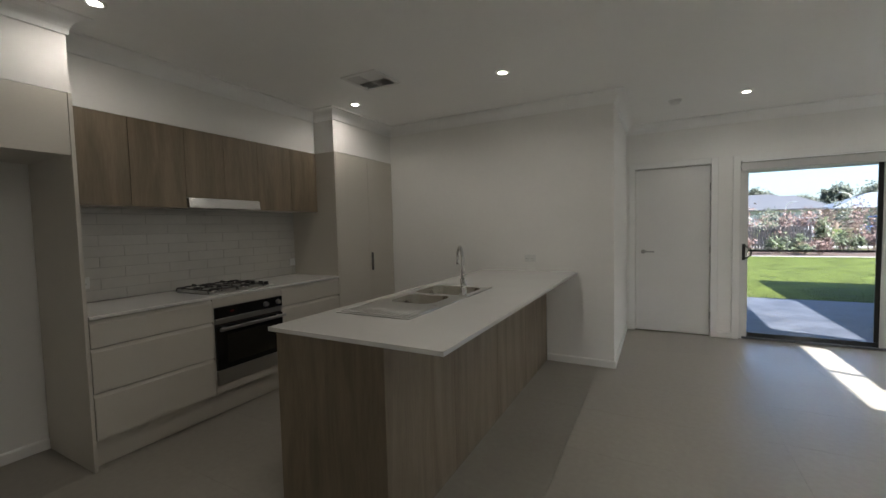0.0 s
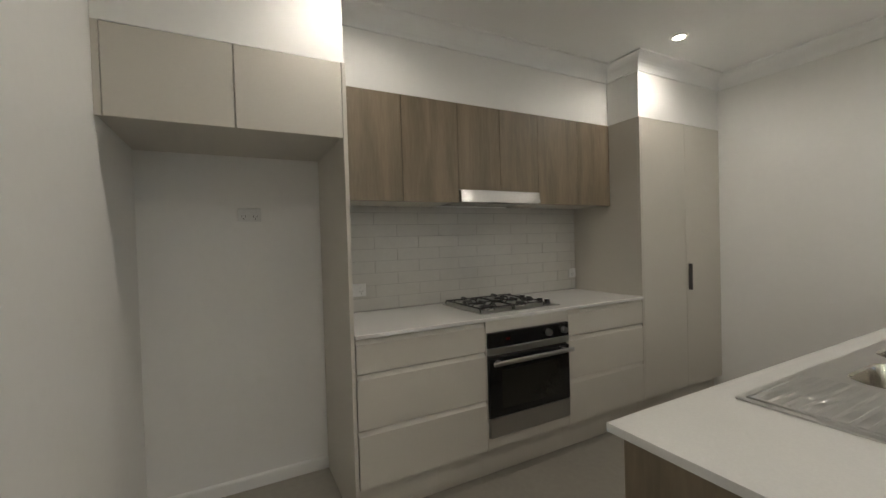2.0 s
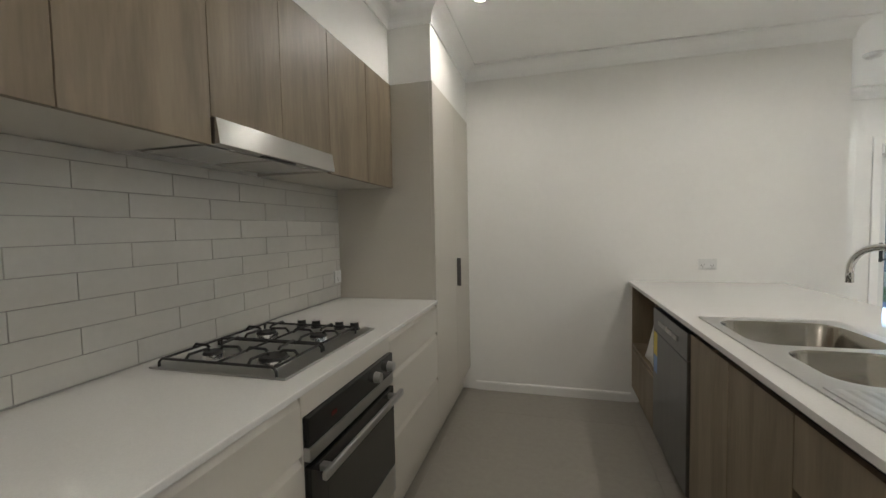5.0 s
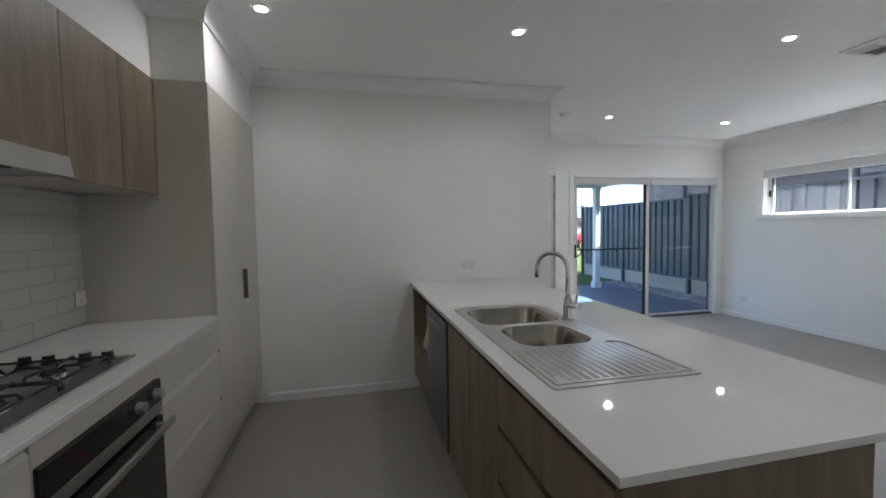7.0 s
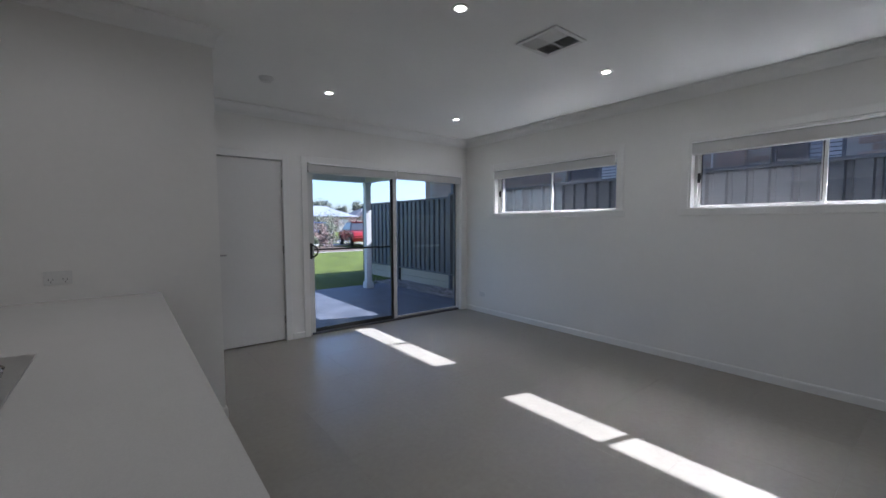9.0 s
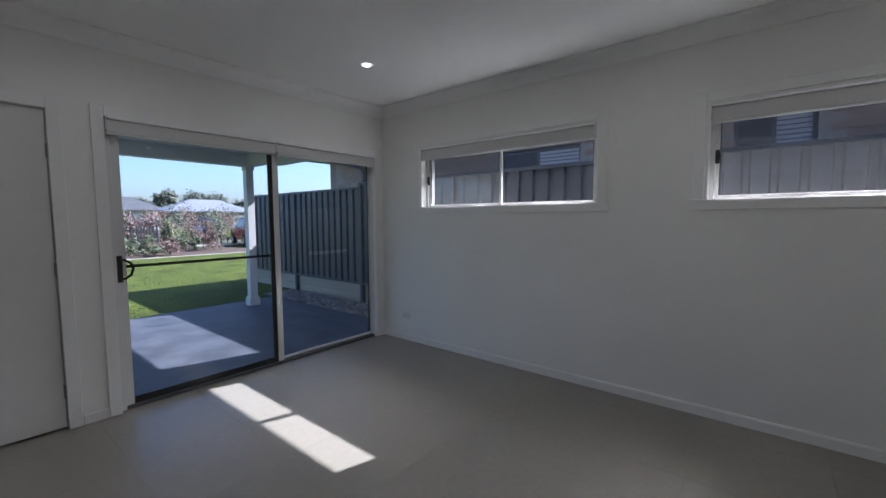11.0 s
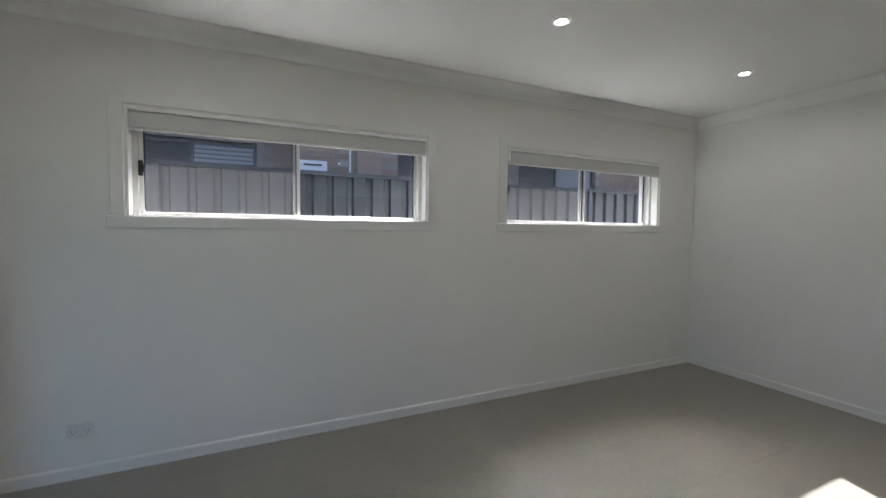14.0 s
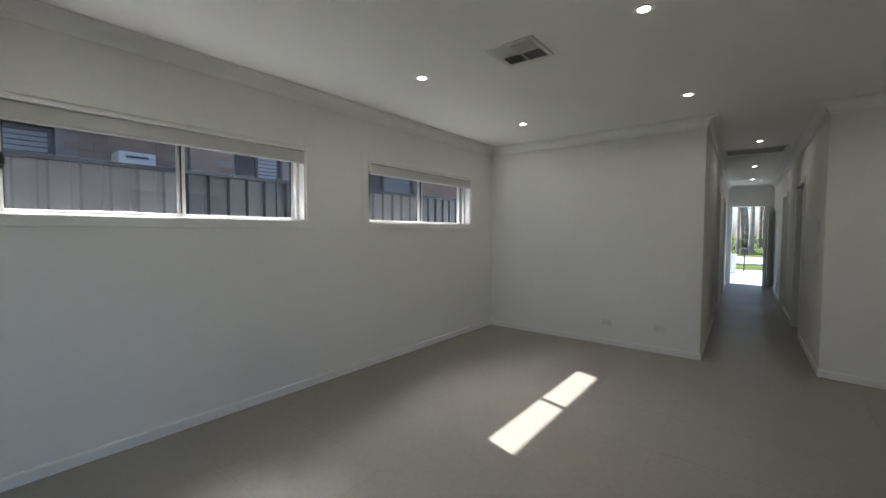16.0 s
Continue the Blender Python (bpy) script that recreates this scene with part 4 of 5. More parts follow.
# cooktop
CX0, CX1, CY0, CY1 = -3.25, -2.755, 1.80, 2.39
ck = thing("gas_cooktop", ((CX0 + CX1) / 2, (CY0 + CY1) / 2, TOP), "stainless steel four-burner gas cooktop with black cast-iron trivets", "cooktop")
part("tray", box(CX0, CX1, CY0, CY1, TOP + 0.0005, TOP + 0.008, 0.003), M_STEEL, ck, "stainless steel tray")
burners = [(-2.885, 1.92, 0.055), (-3.12, 1.92, 0.038), (-2.89, 2.18, 0.038), (-3.12, 2.18, 0.045)]
for bx_, by_, br in burners:
    part("burner_base", rod((bx_, by_, TOP + 0.008), (bx_, by_, TOP + 0.022), br, n=28, r2=br * 0.92), M_CHROME, ck, "bright alloy burner ring")
    part("burner_cap", rod((bx_, by_, TOP + 0.022), (bx_, by_, TOP + 0.030), br * 0.82, n=28, r2=br * 0.74), M_IRON, ck, "black enamel burner cap")
for cy in (1.925, 2.17):
    bm = bmesh.new()
    h = TOP + 0.034
    y_a, y_b, x_a, x_b = cy - 0.116, cy + 0.116, -3.215, -2.79
    for yy in (y_a, y_b):
        tube([(x_a, yy, TOP + 0.008), (x_a, yy, h - 0.012), (x_a + 0.012, yy, h), (x_b - 0.012, yy, h), (x_b, yy, h - 0.012), (x_b, yy, TOP + 0.008)], 0.0042, bm, 8)
    for xx in (x_a + 0.01, -3.003, x_b - 0.01):
        tube([(xx, y_a, h - 0.002), (xx, y_b, h - 0.002)], 0.004, bm, 8)
    for cx in (-3.115, -2.888):
        for sx, sy in ((1, 0), (-1, 0), (0, 1), (0, -1)):
            far = 0.112 if sy else min(0.103, x_b - 0.01 - cx if sx > 0 else cx - x_a - 0.01)
            tube([(cx + sx * far, cy + sy * far, h), (cx + sx * (far - 0.012), cy + sy * (far - 0.012), h + 0.013), (cx + sx * 0.032, cy + sy * 0.032, h + 0.011), (cx + sx * 0.024, cy + sy * 0.024, h + 0.004)], 0.0046, bm, 8)
    part("trivet", bm, M_IRON, ck, "black cast-iron trivet", True)
for kx in (-3.075, -3.005, -2.895, -2.825):
    bm = rod((kx, 2.345, TOP + 0.008), (kx, 2.345, TOP + 0.014), 0.022, n=28)
    rod((kx, 2.345, TOP + 0.014), (kx, 2.345, TOP + 0.038), 0.0185, bm, 0.0165, 28)
    kn = part("knob", bm, M_BLACK, ck, "black control knob")
    part("knob_cap", rod((kx, 2.345, TOP + 0.0381), (kx, 2.345, TOP + 0.0395), 0.0145, n=24), M_STEEL, kn, "steel knob cap")

# ---------------------------------------------------------------- island
IX0, IX1, IY0, IY1 = -1.48, -0.50, 1.305, Y_END - 0.002
KF, LF = -1.455, -0.80
SX0, SX1, SY0, SY1 = -1.405, -0.905, 1.69, 2.86


def rounded(x0, x1, y0, y1, r, n=5):
    pts = []
    for cx, cy, a0 in ((x1 - r, y1 - r, 0), (x0 + r, y1 - r, 90), (x0 + r, y0 + r, 180), (x1 - r, y0 + r, 270)):
        for k in range(n + 1):
            a = radians(a0 + 90 * k / n)
            pts.append((cx + r * math.cos(a), cy + r * math.sin(a)))
    return pts


hx0, hx1, hy0, hy1 = SX0 + 0.03, SX1 - 0.03, 2.055, SY1 - 0.03
it = wall("x", TOP - 0.02, TOP, IX0, IX1, IY0, IY1, [(hx0, hx1, hy0, hy1)])
for v in it.verts:
    v.co = Vector((v.co.x, v.co.z, v.co.y))
solo("island_worktop", it, M_STONE, "white engineered stone island worktop with overhang", "worktop")

ib = thing("kitchen_island", (-1.1, 2.7, 0), "kitchen island clad in brown and greyish oak laminate", "island")
part("end_panel", box(KF + 0.0, LF - 0.002, 1.332, 1.350, 0.001, TOP - 0.021, 0.001), M_WOOD, ib, "brown oak laminate end panel")
ys_ = [1.332, 1.98, 2.66, 3.34, Y_END - 0.002]
for a, b in zip(ys_, ys_[1:]):
    part("back_panel", box(LF - 0.018, LF, a + 0.0008, b - 0.0008, 0.001, TOP - 0.021, 0.001), M_WOOD2, ib, "greyish oak laminate back panel")

CH = TOP - 0.021


def island_unit(name, y0, y1, label, category):
    ob = thing(name, (-1.12, (y0 + y1) / 2, 0), label, category, "kitchen island cabinets")
    return ob


def carcass(ob, y0, y1, z0=0.12, z1=None):
    part("body", box(KF + 0.03, LF - 0.02, y0 + 0.0005, y1 - 0.0005, z0, (TOP - 0.2 if z1 is None else z1)), M_DARK, ob, "dark carcass")
    part("kickboard", box(KF + 0.05, KF + 0.066, y0, y1, 0.001, 0.118), M_WOOD, ob)
    part("rail", box(KF + 0.012, KF + 0.03, y0, y1, 0.868, CH - 0.0005), M_DARK, ob, "dark finger-pull rail")


dr = island_unit("drawer_cabinet", 1.351, 2.02, "brown oak laminate three-drawer island cabinet", "drawer cabinet")
carcass(dr, 1.351, 2.02)
for r, s in ((0.672, 0.862), (0.47, 0.648), (0.125, 0.446)):
    part("drawer_front", box(KF, KF + 0.018, 1.353, 2.018, r, s, 0.001), M_WOOD, dr)
sc_ = island_unit("sink_cupboard", 2.02, 2.785, "brown oak laminate two-door cupboard under the sink", "cupboard")
carcass(sc_, 2.02, 2.785)
part("door", box(KF, KF + 0.018, 2.022, 2.402, 0.125, 0.862, 0.001), M_WOOD, sc_)
part("door", box(KF, KF + 0.018, 2.405, 2.783, 0.125, 0.862, 0.001), M_WOOD, sc_)

dw = thing("dishwasher", (-1.15, 3.09, 0), "stainless steel dishwasher under the island worktop", "dishwasher")
part("casing", box(KF + 0.02, LF - 0.03, 2.792, 3.382, 0.10, 0.862), M_DARK, dw)
part("door", box(KF - 0.012, KF + 0.02, 2.79, 3.384, 0.125, 0.735, 0.003), M_DARKSTEEL, dw, "dark brushed steel dishwasher door")
part("control_panel", box(KF - 0.012, KF + 0.02, 2.79, 3.384, 0.738, 0.862, 0.003), M_DARKSTEEL, dw, "dark steel control fascia")
part("handle", box(KF - 0.020, KF - 0.010, 2.92, 3.25, 0.79, 0.815, 0.003), M_NICKEL, dw, "recessed grip")
part("kickboard", box(KF + 0.05, KF + 0.066, 2.79, 3.384, 0.02, 0.118), M_DARK, dw)
part("energy_label", box(KF - 0.0128, KF - 0.0121, 3.295, 3.365, 0.60, 0.73), material("label_yellow", (0.70, 0.55, 0.10), 0.5), dw, "yellow and white paper label")
part("energy_label", box(KF - 0.0128, KF - 0.0121, 3.295, 3.365, 0.50, 0.598), material("label_blue", (0.25, 0.38, 0.65), 0.5), dw, "pale blue paper label")
for yy in (2.82, 3.35):
    part("foot", box(KF + 0.06, KF + 0.10, yy - 0.02, yy + 0.02, 0.001, 0.10), M_BLACK, dw)

ni = island_unit("microwave_cabinet", 3.388, Y_END - 0.002, "oak laminate cabinet with an open microwave niche", "cabinet")
nb = bmesh.new()
box(KF + 0.0, LF - 0.02, 3.388, 3.406, 0.12, CH - 0.0005, 0, nb)
box(KF + 0.0, LF - 0.02, Y_END - 0.020, Y_END - 0.002, 0.12, CH - 0.0005, 0, nb)
box(KF + 0.0, LF - 0.02, 3.406, Y_END - 0.020, 0.44, 0.458, 0, nb)
box(LF - 0.038, LF - 0.02, 3.406, Y_END - 0.020, 0.458, CH - 0.0005, 0, nb)
part("body", nb, M_WOOD, ni)
part("drawer_front", box(KF - 0.001, KF + 0.018, 3.4065, Y_END - 0.0205, 0.125, 0.425, 0.001), M_WOOD, ni)
part("kickboard", box(KF + 0.05, KF + 0.066, 3.388, Y_END - 0.002, 0.001, 0.118), M_WOOD, ni)

bag = box(-0.5, 0.5, -0.5, 0.5, 0, 1)
bmesh.ops.subdivide_edges(bag, edges=bag.edges[:], cuts=5, use_grid_fill=True)
for v in bag.verts:
    w = noise.noise_vector(v.co * 2.3) * 0.08
    v.co = Vector((v.co.x * (1 - 0.55 * v.co.z), v.co.y * (1 - 0.2 * v.co.z), v.co.z)) + w
for v in bag.verts:
    v.co = Vector((KF + 0.105 + v.co.x * 0.17, 3.60 + v.co.y * 0.26, 0.46 + max(0, v.co.z) * 0.27))
solo("plastic_bag", bag, M_PLASTIC, "crumpled white plastic bag with manuals in the niche", "bag", smooth=True)

# sink: flat rim with two bowls and a ribbed drainer
sk = thing("kitchen_sink", ((SX0 + SX1) / 2, (SY0 + SY1) / 2, TOP), "stainless steel one and three-quarter bowl sink with ribbed drainer", "sink")
BOWL1 = (-1.365, -0.955, 2.43, 2.80)
BOWL2 = (-1.325, -1.005, 2.07, 2.385)
zt = TOP + 0.005


def rim_sheet():
    """The sink's sheet: a flat top with two rounded holes, made by filling between outlines."""
    bm = bmesh.new()
    loops = [rounded(SX0, SX1, SY0, SY1, 0.012, 3), rounded(*BOWL1, 0.085, 8), rounded(*BOWL2, 0.085, 8)]
    edges = []
    for lp in loops:
        vs = [bm.verts.new((x, y, zt)) for x, y in lp]
        edges += [bm.edges.new((vs[i], vs[(i + 1) % len(vs)])) for i in range(len(vs))]
    bmesh.ops.triangle_fill(bm, edges=edges, use_beauty=True)
    outer_edges = [e for e in bm.edges if e.is_boundary and all(abs(v.co.x - SX0) < 0.013 or abs(v.co.x - SX1) < 0.013 or abs(v.co.y - SY0) < 0.013 or abs(v.co.y - SY1) < 0.013 for v in e.verts)]
    ex = bmesh.ops.extrude_edge_only(bm, edges=outer_edges)
    for v in [g for g in ex["geom"] if isinstance(g, bmesh.types.BMVert)]:
        v.co.z = TOP + 0.0005
    return bm


part("rim", rim_sheet(), M_SINK, sk, "brushed steel rim")


def bowl(b, depth):
    bm = bmesh.new()
    rings = []
    for inset, z, rr in ((0.0, zt, 0.085), (0.006, zt - 0.008, 0.082), (0.014, zt - depth + 0.04, 0.08), (0.03, zt - depth + 0.01, 0.075), (0.06, zt - depth, 0.06)):
        rings.append([bm.verts.new((x, y, z)) for x, y in rounded(b[0] + inset, b[1] - inset, b[2] + inset, b[3] - inset, rr, 8)])
    for a, c in zip(rings, rings[1:]):
        k = len(a)
        for i in range(k):
            bm.faces.new((a[i], a[(i + 1) % k], c[(i + 1) % k], c[i]))
    bm.faces.new(rings[-1])
    return bm


for b, dp in ((BOWL1, 0.18), (BOWL2, 0.15)):
    part("bowl", bowl(b, dp), M_BOWL, sk, "satin steel bowl, toned by a painted warm reflection", True)
    cx, cy = (b[0] + b[1]) / 2, (b[2] + b[3]) / 2
    part("waste", rod((cx, cy, zt - dp), (cx, cy, zt - dp + 0.004), 0.04, n=24), M_CHROME, sk, "chrome waste")
for k in range(14):
    xx = -1.358 + k * 0.030
    yb = 2.038
    y_end = 1.732
    bm = bmesh.new()
    n = 10
    ringA = []
    for q in range(n + 1):
        a = math.pi * q / n
        ringA.append((math.cos(a) * 0.0105, math.sin(a) * 0.0014))
    va = [bm.verts.new((xx + dx, y_end, zt + dz * 0.4)) for dx, dz in ringA]
    vb = [bm.verts.new((xx + dx, yb, zt + dz)) for dx, dz in ringA]
    for q in range(n):
        bm.faces.new((va[q], va[q + 1], vb[q + 1], vb[q]))
    bm.faces.new(va)
    bm.faces.new(vb[::-1])
    part("drainer_rib", bm, M_SINK, sk, "", True)
lip = tube([(-1.385, 1.715, zt), (-0.925, 1.715, zt)], 0.004, n=8)
tube([(-0.925, 1.715, zt), (-0.925, 2.03, zt), (-0.945, 2.055, zt), (-0.985, 2.06, zt)], 0.004, lip, n=8)
tube([(-1.385, 1.715, zt), (-1.385, 2.04, zt)], 0.003, lip, n=8)
part("drainer_lip", lip, M_SINK, sk, "pressed steel lip", True)

TX, TY = -0.945, 2.42
tp = thing("mixer_tap", (TX, TY, zt), "tall chrome gooseneck mixer tap behind the sink", "tap")
part("base", rod((TX, TY, zt), (TX, TY, zt + 0.012), 0.027, n=28), M_CHROME, tp)
part("body", rod((TX, TY, zt + 0.012), (TX, TY, zt + 0.115), 0.021, n=28), M_CHROME, tp)
goose = [(TX, TY, zt + 0.115), (TX, TY, zt + 0.245)]
ang = radians(128)
RR = 0.08
for k in range(1, 13):
    a = math.pi * k / 12
    d = RR - RR * math.cos(a)
    goose.append((TX + math.cos(ang) * d, TY + math.sin(ang) * d, zt + 0.245 + RR * math.sin(a)))
goose.append((goose[-1][0], goose[-1][1], zt + 0.20))
part("spout", tube(goose, 0.0115, n=16), M_CHROME, tp, "gooseneck spout", True)
lv = rod((TX, TY, zt + 0.075), (TX + 0.03, TY - 0.05, zt + 0.075), 0.0185, n=20)
rod((TX + 0.022, TY - 0.038, zt + 0.088), (TX + 0.03, TY - 0.046, zt + 0.175), 0.0045, lv)
part("lever", lv, M_CHROME, tp, "side lever", True)

# ---------------------------------------------------------------- outside
GZ = -0.06
structure("ground", box(-150, 150, -150, 170, GZ - 0.5, GZ - 0.02), M_LAWN, "grass ground running off to the distance", "ground")
structure("patio_slab", box(-0.9, 4.06, Y_DOOR + OUT, 9.28, -0.5, -0.05), M_CONC, "concrete patio slab, its blue-grey deepened for roof shade", "patio")

# lawn with blades where it is nearest
rng = random.Random(4)
blades = []
faces = []
for i in range(26000):
    y = 9.3 + (rng.random() ** 1.7) * 11.5
    x = -2.5 + rng.random() * (7.2 + (y - 9.3) * 0.35)
    if y < 12.2 and x > 4.7:
        continue
    a = rng.random() * math.pi * 2
    h = 0.008 + 0.016 * rng.random()
    w = 0.003 + 0.004 * rng.random()
    lean = 0.03 * rng.random()
    k = len(blades)
    dx, dy = math.cos(a) * w, math.sin(a) * w
    blades += [(x - dx, y - dy, GZ - 0.022), (x + dx, y + dy, GZ - 0.022), (x + lean * math.sin(a), y - lean * math.cos(a), GZ - 0.022 + h)]
    faces.append((k, k + 1, k + 2))
me = bpy.data.meshes.new("grass")
me.from_pydata(blades, [], faces)
me.materials.append(material("grass_blades", (0.088, 0.118, 0.026), 0.8, var=0.15, scale=1.0, island=0.25))
tagged(new("grass", me), "short green lawn beyond the patio", "grass", kind="stuff")

# gravel strip between patio and fence
gv, gf = [], []
for i in range(5200):
    x, y = 4.07 + rng.random() * 0.62, 5.2 + rng.random() * 4.5
    s = 0.016 + 0.024 * rng.random()
    z = GZ - 0.012 + 0.028 * rng.random()
    k = len(gv)
    q = [rng.uniform(0.6, 1.2) for _ in range(6)]
    gv += [(x + s * q[0], y, z), (x - s * q[1], y, z), (x, y + s * q[2], z), (x, y - s * q[3], z), (x, y, z + s * 0.7 * q[4]), (x, y, z - s * 0.7)]
    gf += [(k, k + 2, k + 4), (k + 2, k + 1, k + 4), (k + 1, k + 3, k + 4), (k + 3, k, k + 4)]
me = bpy.data.meshes.new("gravel")
me.from_pydata(gv, [], gf)
me.materials.append(M_GRAVEL)
tagged(new("gravel", me), "grey gravel strip along the fence", "gravel", kind="stuff")
structure("gravel_bed", box(4.061, 4.70, -9.0, 9.7, GZ - 0.4, GZ - 0.012), material("gravel_bed_soil", (0.07, 0.068, 0.068), 0.95, var=0.2, fine_var=0.3), "grey gravel bed", "ground")

# patio roof and house eaves
EAVE = 4.27
structure("patio_ceiling", box(-0.9, EAVE - 0.05, Y_DOOR + OUT, 9.30, 2.42, 2.47), M_POST, "pale lining under the patio roof", "ceiling")
structure("eave_soffit", box(X_WIN + OUT, EAVE - 0.05, -9.0, Y_DOOR + OUT, 2.42, 2.47), M_POST, "pale eave lining along the side of the house", "soffit")
gut = bmesh.new()
box(EAVE - 0.05, EAVE - 0.03, -9.0, 9.42, 2.35, 2.50, 0.003, gut)
box(EAVE - 0.03, EAVE + 0.09, -9.0, 9.42, 2.375, 2.47, 0.006, gut)
box(-0.9, EAVE - 0.05, 9.30, 9.33, 2.35, 2.50, 0.003, gut)
box(-0.9, EAVE - 0.03, 9.33, 9.42, 2.375, 2.47, 0.006, gut)
structure("gutter", gut, M_POST, "pale fascia and gutter along the eaves", "gutter")
roof_bm = bmesh.new()
vs = [roof_bm.verts.new(p) for p in ((EAVE + 0.04, -9, 2.5), (EAVE + 0.04, 9.42, 2.5), (-8, 9.42, 2.5), (-8, -9, 2.5), (-1.8, 3.4, 4.6), (-1.8, -4.0, 4.6))]
for f in ((0, 1, 4, 5), (1, 2, 4), (2, 3, 5, 4), (3, 0, 5)):
    roof_bm.faces.new([vs[i] for i in f])
structure("roof", roof_bm, M_ROOF, "dark tiled hip roof of the house", "roof")
bmb = bmesh.new()
box(-0.9, 3.54, 8.77, 8.93, 2.22, 2.419, 0.004, bmb)
box(3.38, 3.54, Y_DOOR + OUT + 0.001, 8.769, 2.22, 2.419, 0.004, bmb)
structure("patio_beam", bmb, M_POST, "white painted beam round the patio", "beam")
pp = thing("patio_post", (3.46, 8.85, -0.05), "square white patio post with stepped base", "post")
part("shaft", box(3.40, 3.52, 8.79, 8.91, 0.10, 2.219, 0.006), M_POST, pp)
part("base", box(3.375, 3.545, 8.765, 8.935, -0.049, 0.075, 0.006), M_POST, pp)
part("collar", box(3.388, 3.532, 8.778, 8.922, 0.0755, 0.0995, 0.008), M_POST, pp)
part("capital", box(3.388, 3.532, 8.778, 8.922, 2.16, 2.2185, 0.006), M_POST, pp)
downlight(2.25, 7.9, 0.15, LIVING_TINT, 2.42)

# steel sheet fence on timber sleepers
FX = 4.75
fe = thing("steel_fence", (FX, 4.0, GZ), "dark blue-grey ribbed steel sheet fence on timber sleepers", "fence")
posts = [-9.0 + 2.37 * k for k in range(7)] + [7.59, 9.65, 11.5]
for k, p in enumerate(posts):
    part("post", box(FX - 0.035, FX + 0.035, p - 0.03, p + 0.03, GZ - 0.02, 1.985 if p < 7.7 else 1.92, 0.004), M_FENCE, fe)


def ribbed(y0, y1, z0, z1):
    pitch = 0.19
    n = max(1, round((y1 - y0) / pitch))
    w = (y1 - y0) / n
    line = []
    for i in range(n):
        a = y0 + i * w
        line += [(a, 0.0), (a + 0.62 * w, 0.0), (a + 0.70 * w, 0.035), (a + 0.92 * w, 0.035)]
    line.append((y1, 0.0))
    bm = bmesh.new()
    lo = [bm.verts.new((FX + d - 0.017, y, z0)) for y, d in line]
    hi = [bm.verts.new((FX + d - 0.017, y, z1)) for y, d in line]
    lo2 = [bm.verts.new((FX + d - 0.014, y, z0)) for y, d in line]
    hi2 = [bm.verts.new((FX + d - 0.014, y, z1)) for y, d in line]
    for i in range(len(line) - 1):
        bm.faces.new((lo[i], lo[i + 1], hi[i + 1], hi[i]))
        bm.faces.new((lo2[i + 1], lo2[i], hi2[i], hi2[i + 1]))
        bm.faces.new((lo[i], lo2[i], lo2[i + 1], lo[i + 1]))
        bm.faces.new((hi[i + 1], hi2[i + 1], hi2[i], hi[i]))
    return bm


for a, b in zip(posts, posts[1:]):
    H = 1.965 if a < 7 else 1.90
    part("panel", ribbed(a + 0.031, b - 0.031, 0.28, H - 0.02), M_FENCE, fe, "ribbed steel sheet")
    part("top_rail", box(FX - 0.03, FX + 0.03, a + 0.031, b - 0.031, H - 0.03, H + 0.01, 0.004), M_FENCE, fe)
    part("bottom_rail", box(FX - 0.03, FX + 0.03, a + 0.031, b - 0.031, 0.245, 0.285, 0.004), M_FENCE, fe)
    for k in range(2):
        part("sleeper", box(FX + 0.036, FX + 0.085, a, b - 0.006, GZ - 0.03 + 0.165 * k, GZ + 0.13 + 0.165 * k, 0.008), M_SLEEPER, fe, "weathered timber sleeper")

# neighbouring house: brick wall beyond the fence
NX = 6.35
nb_ = thing("brick_house", (NX + 3, 2.0, GZ), "single-storey brown brick house beyond the fence", "house")
NY0, NY1 = -7.0, 10.48
NWIN = [(4.46, 5.89, 1.45, 2.49), (1.85, 2.60, 1.45, 2.58), (-1.24, 0.475, 1.45, 2.58)]
core = wall("y", NX + 0.012, NX + 0.25, NY0, NY1, GZ - 0.05, 2.80, NWIN)
part("wall", core, M_MORTAR, nb_, "brown brick wall")
part("wall", box(NX + 0.012, NX + 9.0, NY1 + 0.001, NY1 + 0.23, GZ - 0.05, 2.80), M_BRICK, nb_, "brown brick wall")
part("wall", box(NX + 0.012, NX + 9.0, NY0 - 0.23, NY0 - 0.001, GZ - 0.05, 2.80), M_BRICK, nb_, "brown brick wall")
part("eave", box(NX - 0.45, NX + 9.0, NY0 - 0.5, NY1 + 0.55, 2.801, 2.84), M_POST, nb_, "pale eave lining")
part("gutter", box(NX - 0.56, NX - 0.45, NY0 - 0.5, NY1 + 0.62, 2.78, 2.90, 0.01), M_GUTTER, nb_, "dark gutter")
part("gutter", box(NX - 0.45, NX + 9.0, NY1 + 0.551, NY1 + 0.66, 2.78, 2.90, 0.01), M_GUTTER, nb_, "dark gutter")
rb = bmesh.new()
vs = [rb.verts.new(p) for p in ((NX - 0.5, NY0 - 0.5, 2.91), (NX + 9, NY0 - 0.5, 2.91), (NX + 9, NY1 + 0.6, 2.91), (NX - 0.5, NY1 + 0.6, 2.91), (NX + 4.5, -2.2, 4.6), (NX + 4.5, 5.2, 4.6))]
for f in ((0, 1, 4), (1, 2, 5, 4), (2, 3, 5), (3, 0, 4, 5), (3, 2, 1, 0)):
    rb.faces.new([vs[i] for i in f])
part("roof", rb, M_ROOF, nb_, "dark tiled hip roof")
M_NGLASS = material("dark_window_glass", (0.05, 0.055, 0.065), 0.08, var=0.05, rough_var=0.02)
M_NBLIND = material("pale_venetian", (0.42, 0.44, 0.47), 0.6)
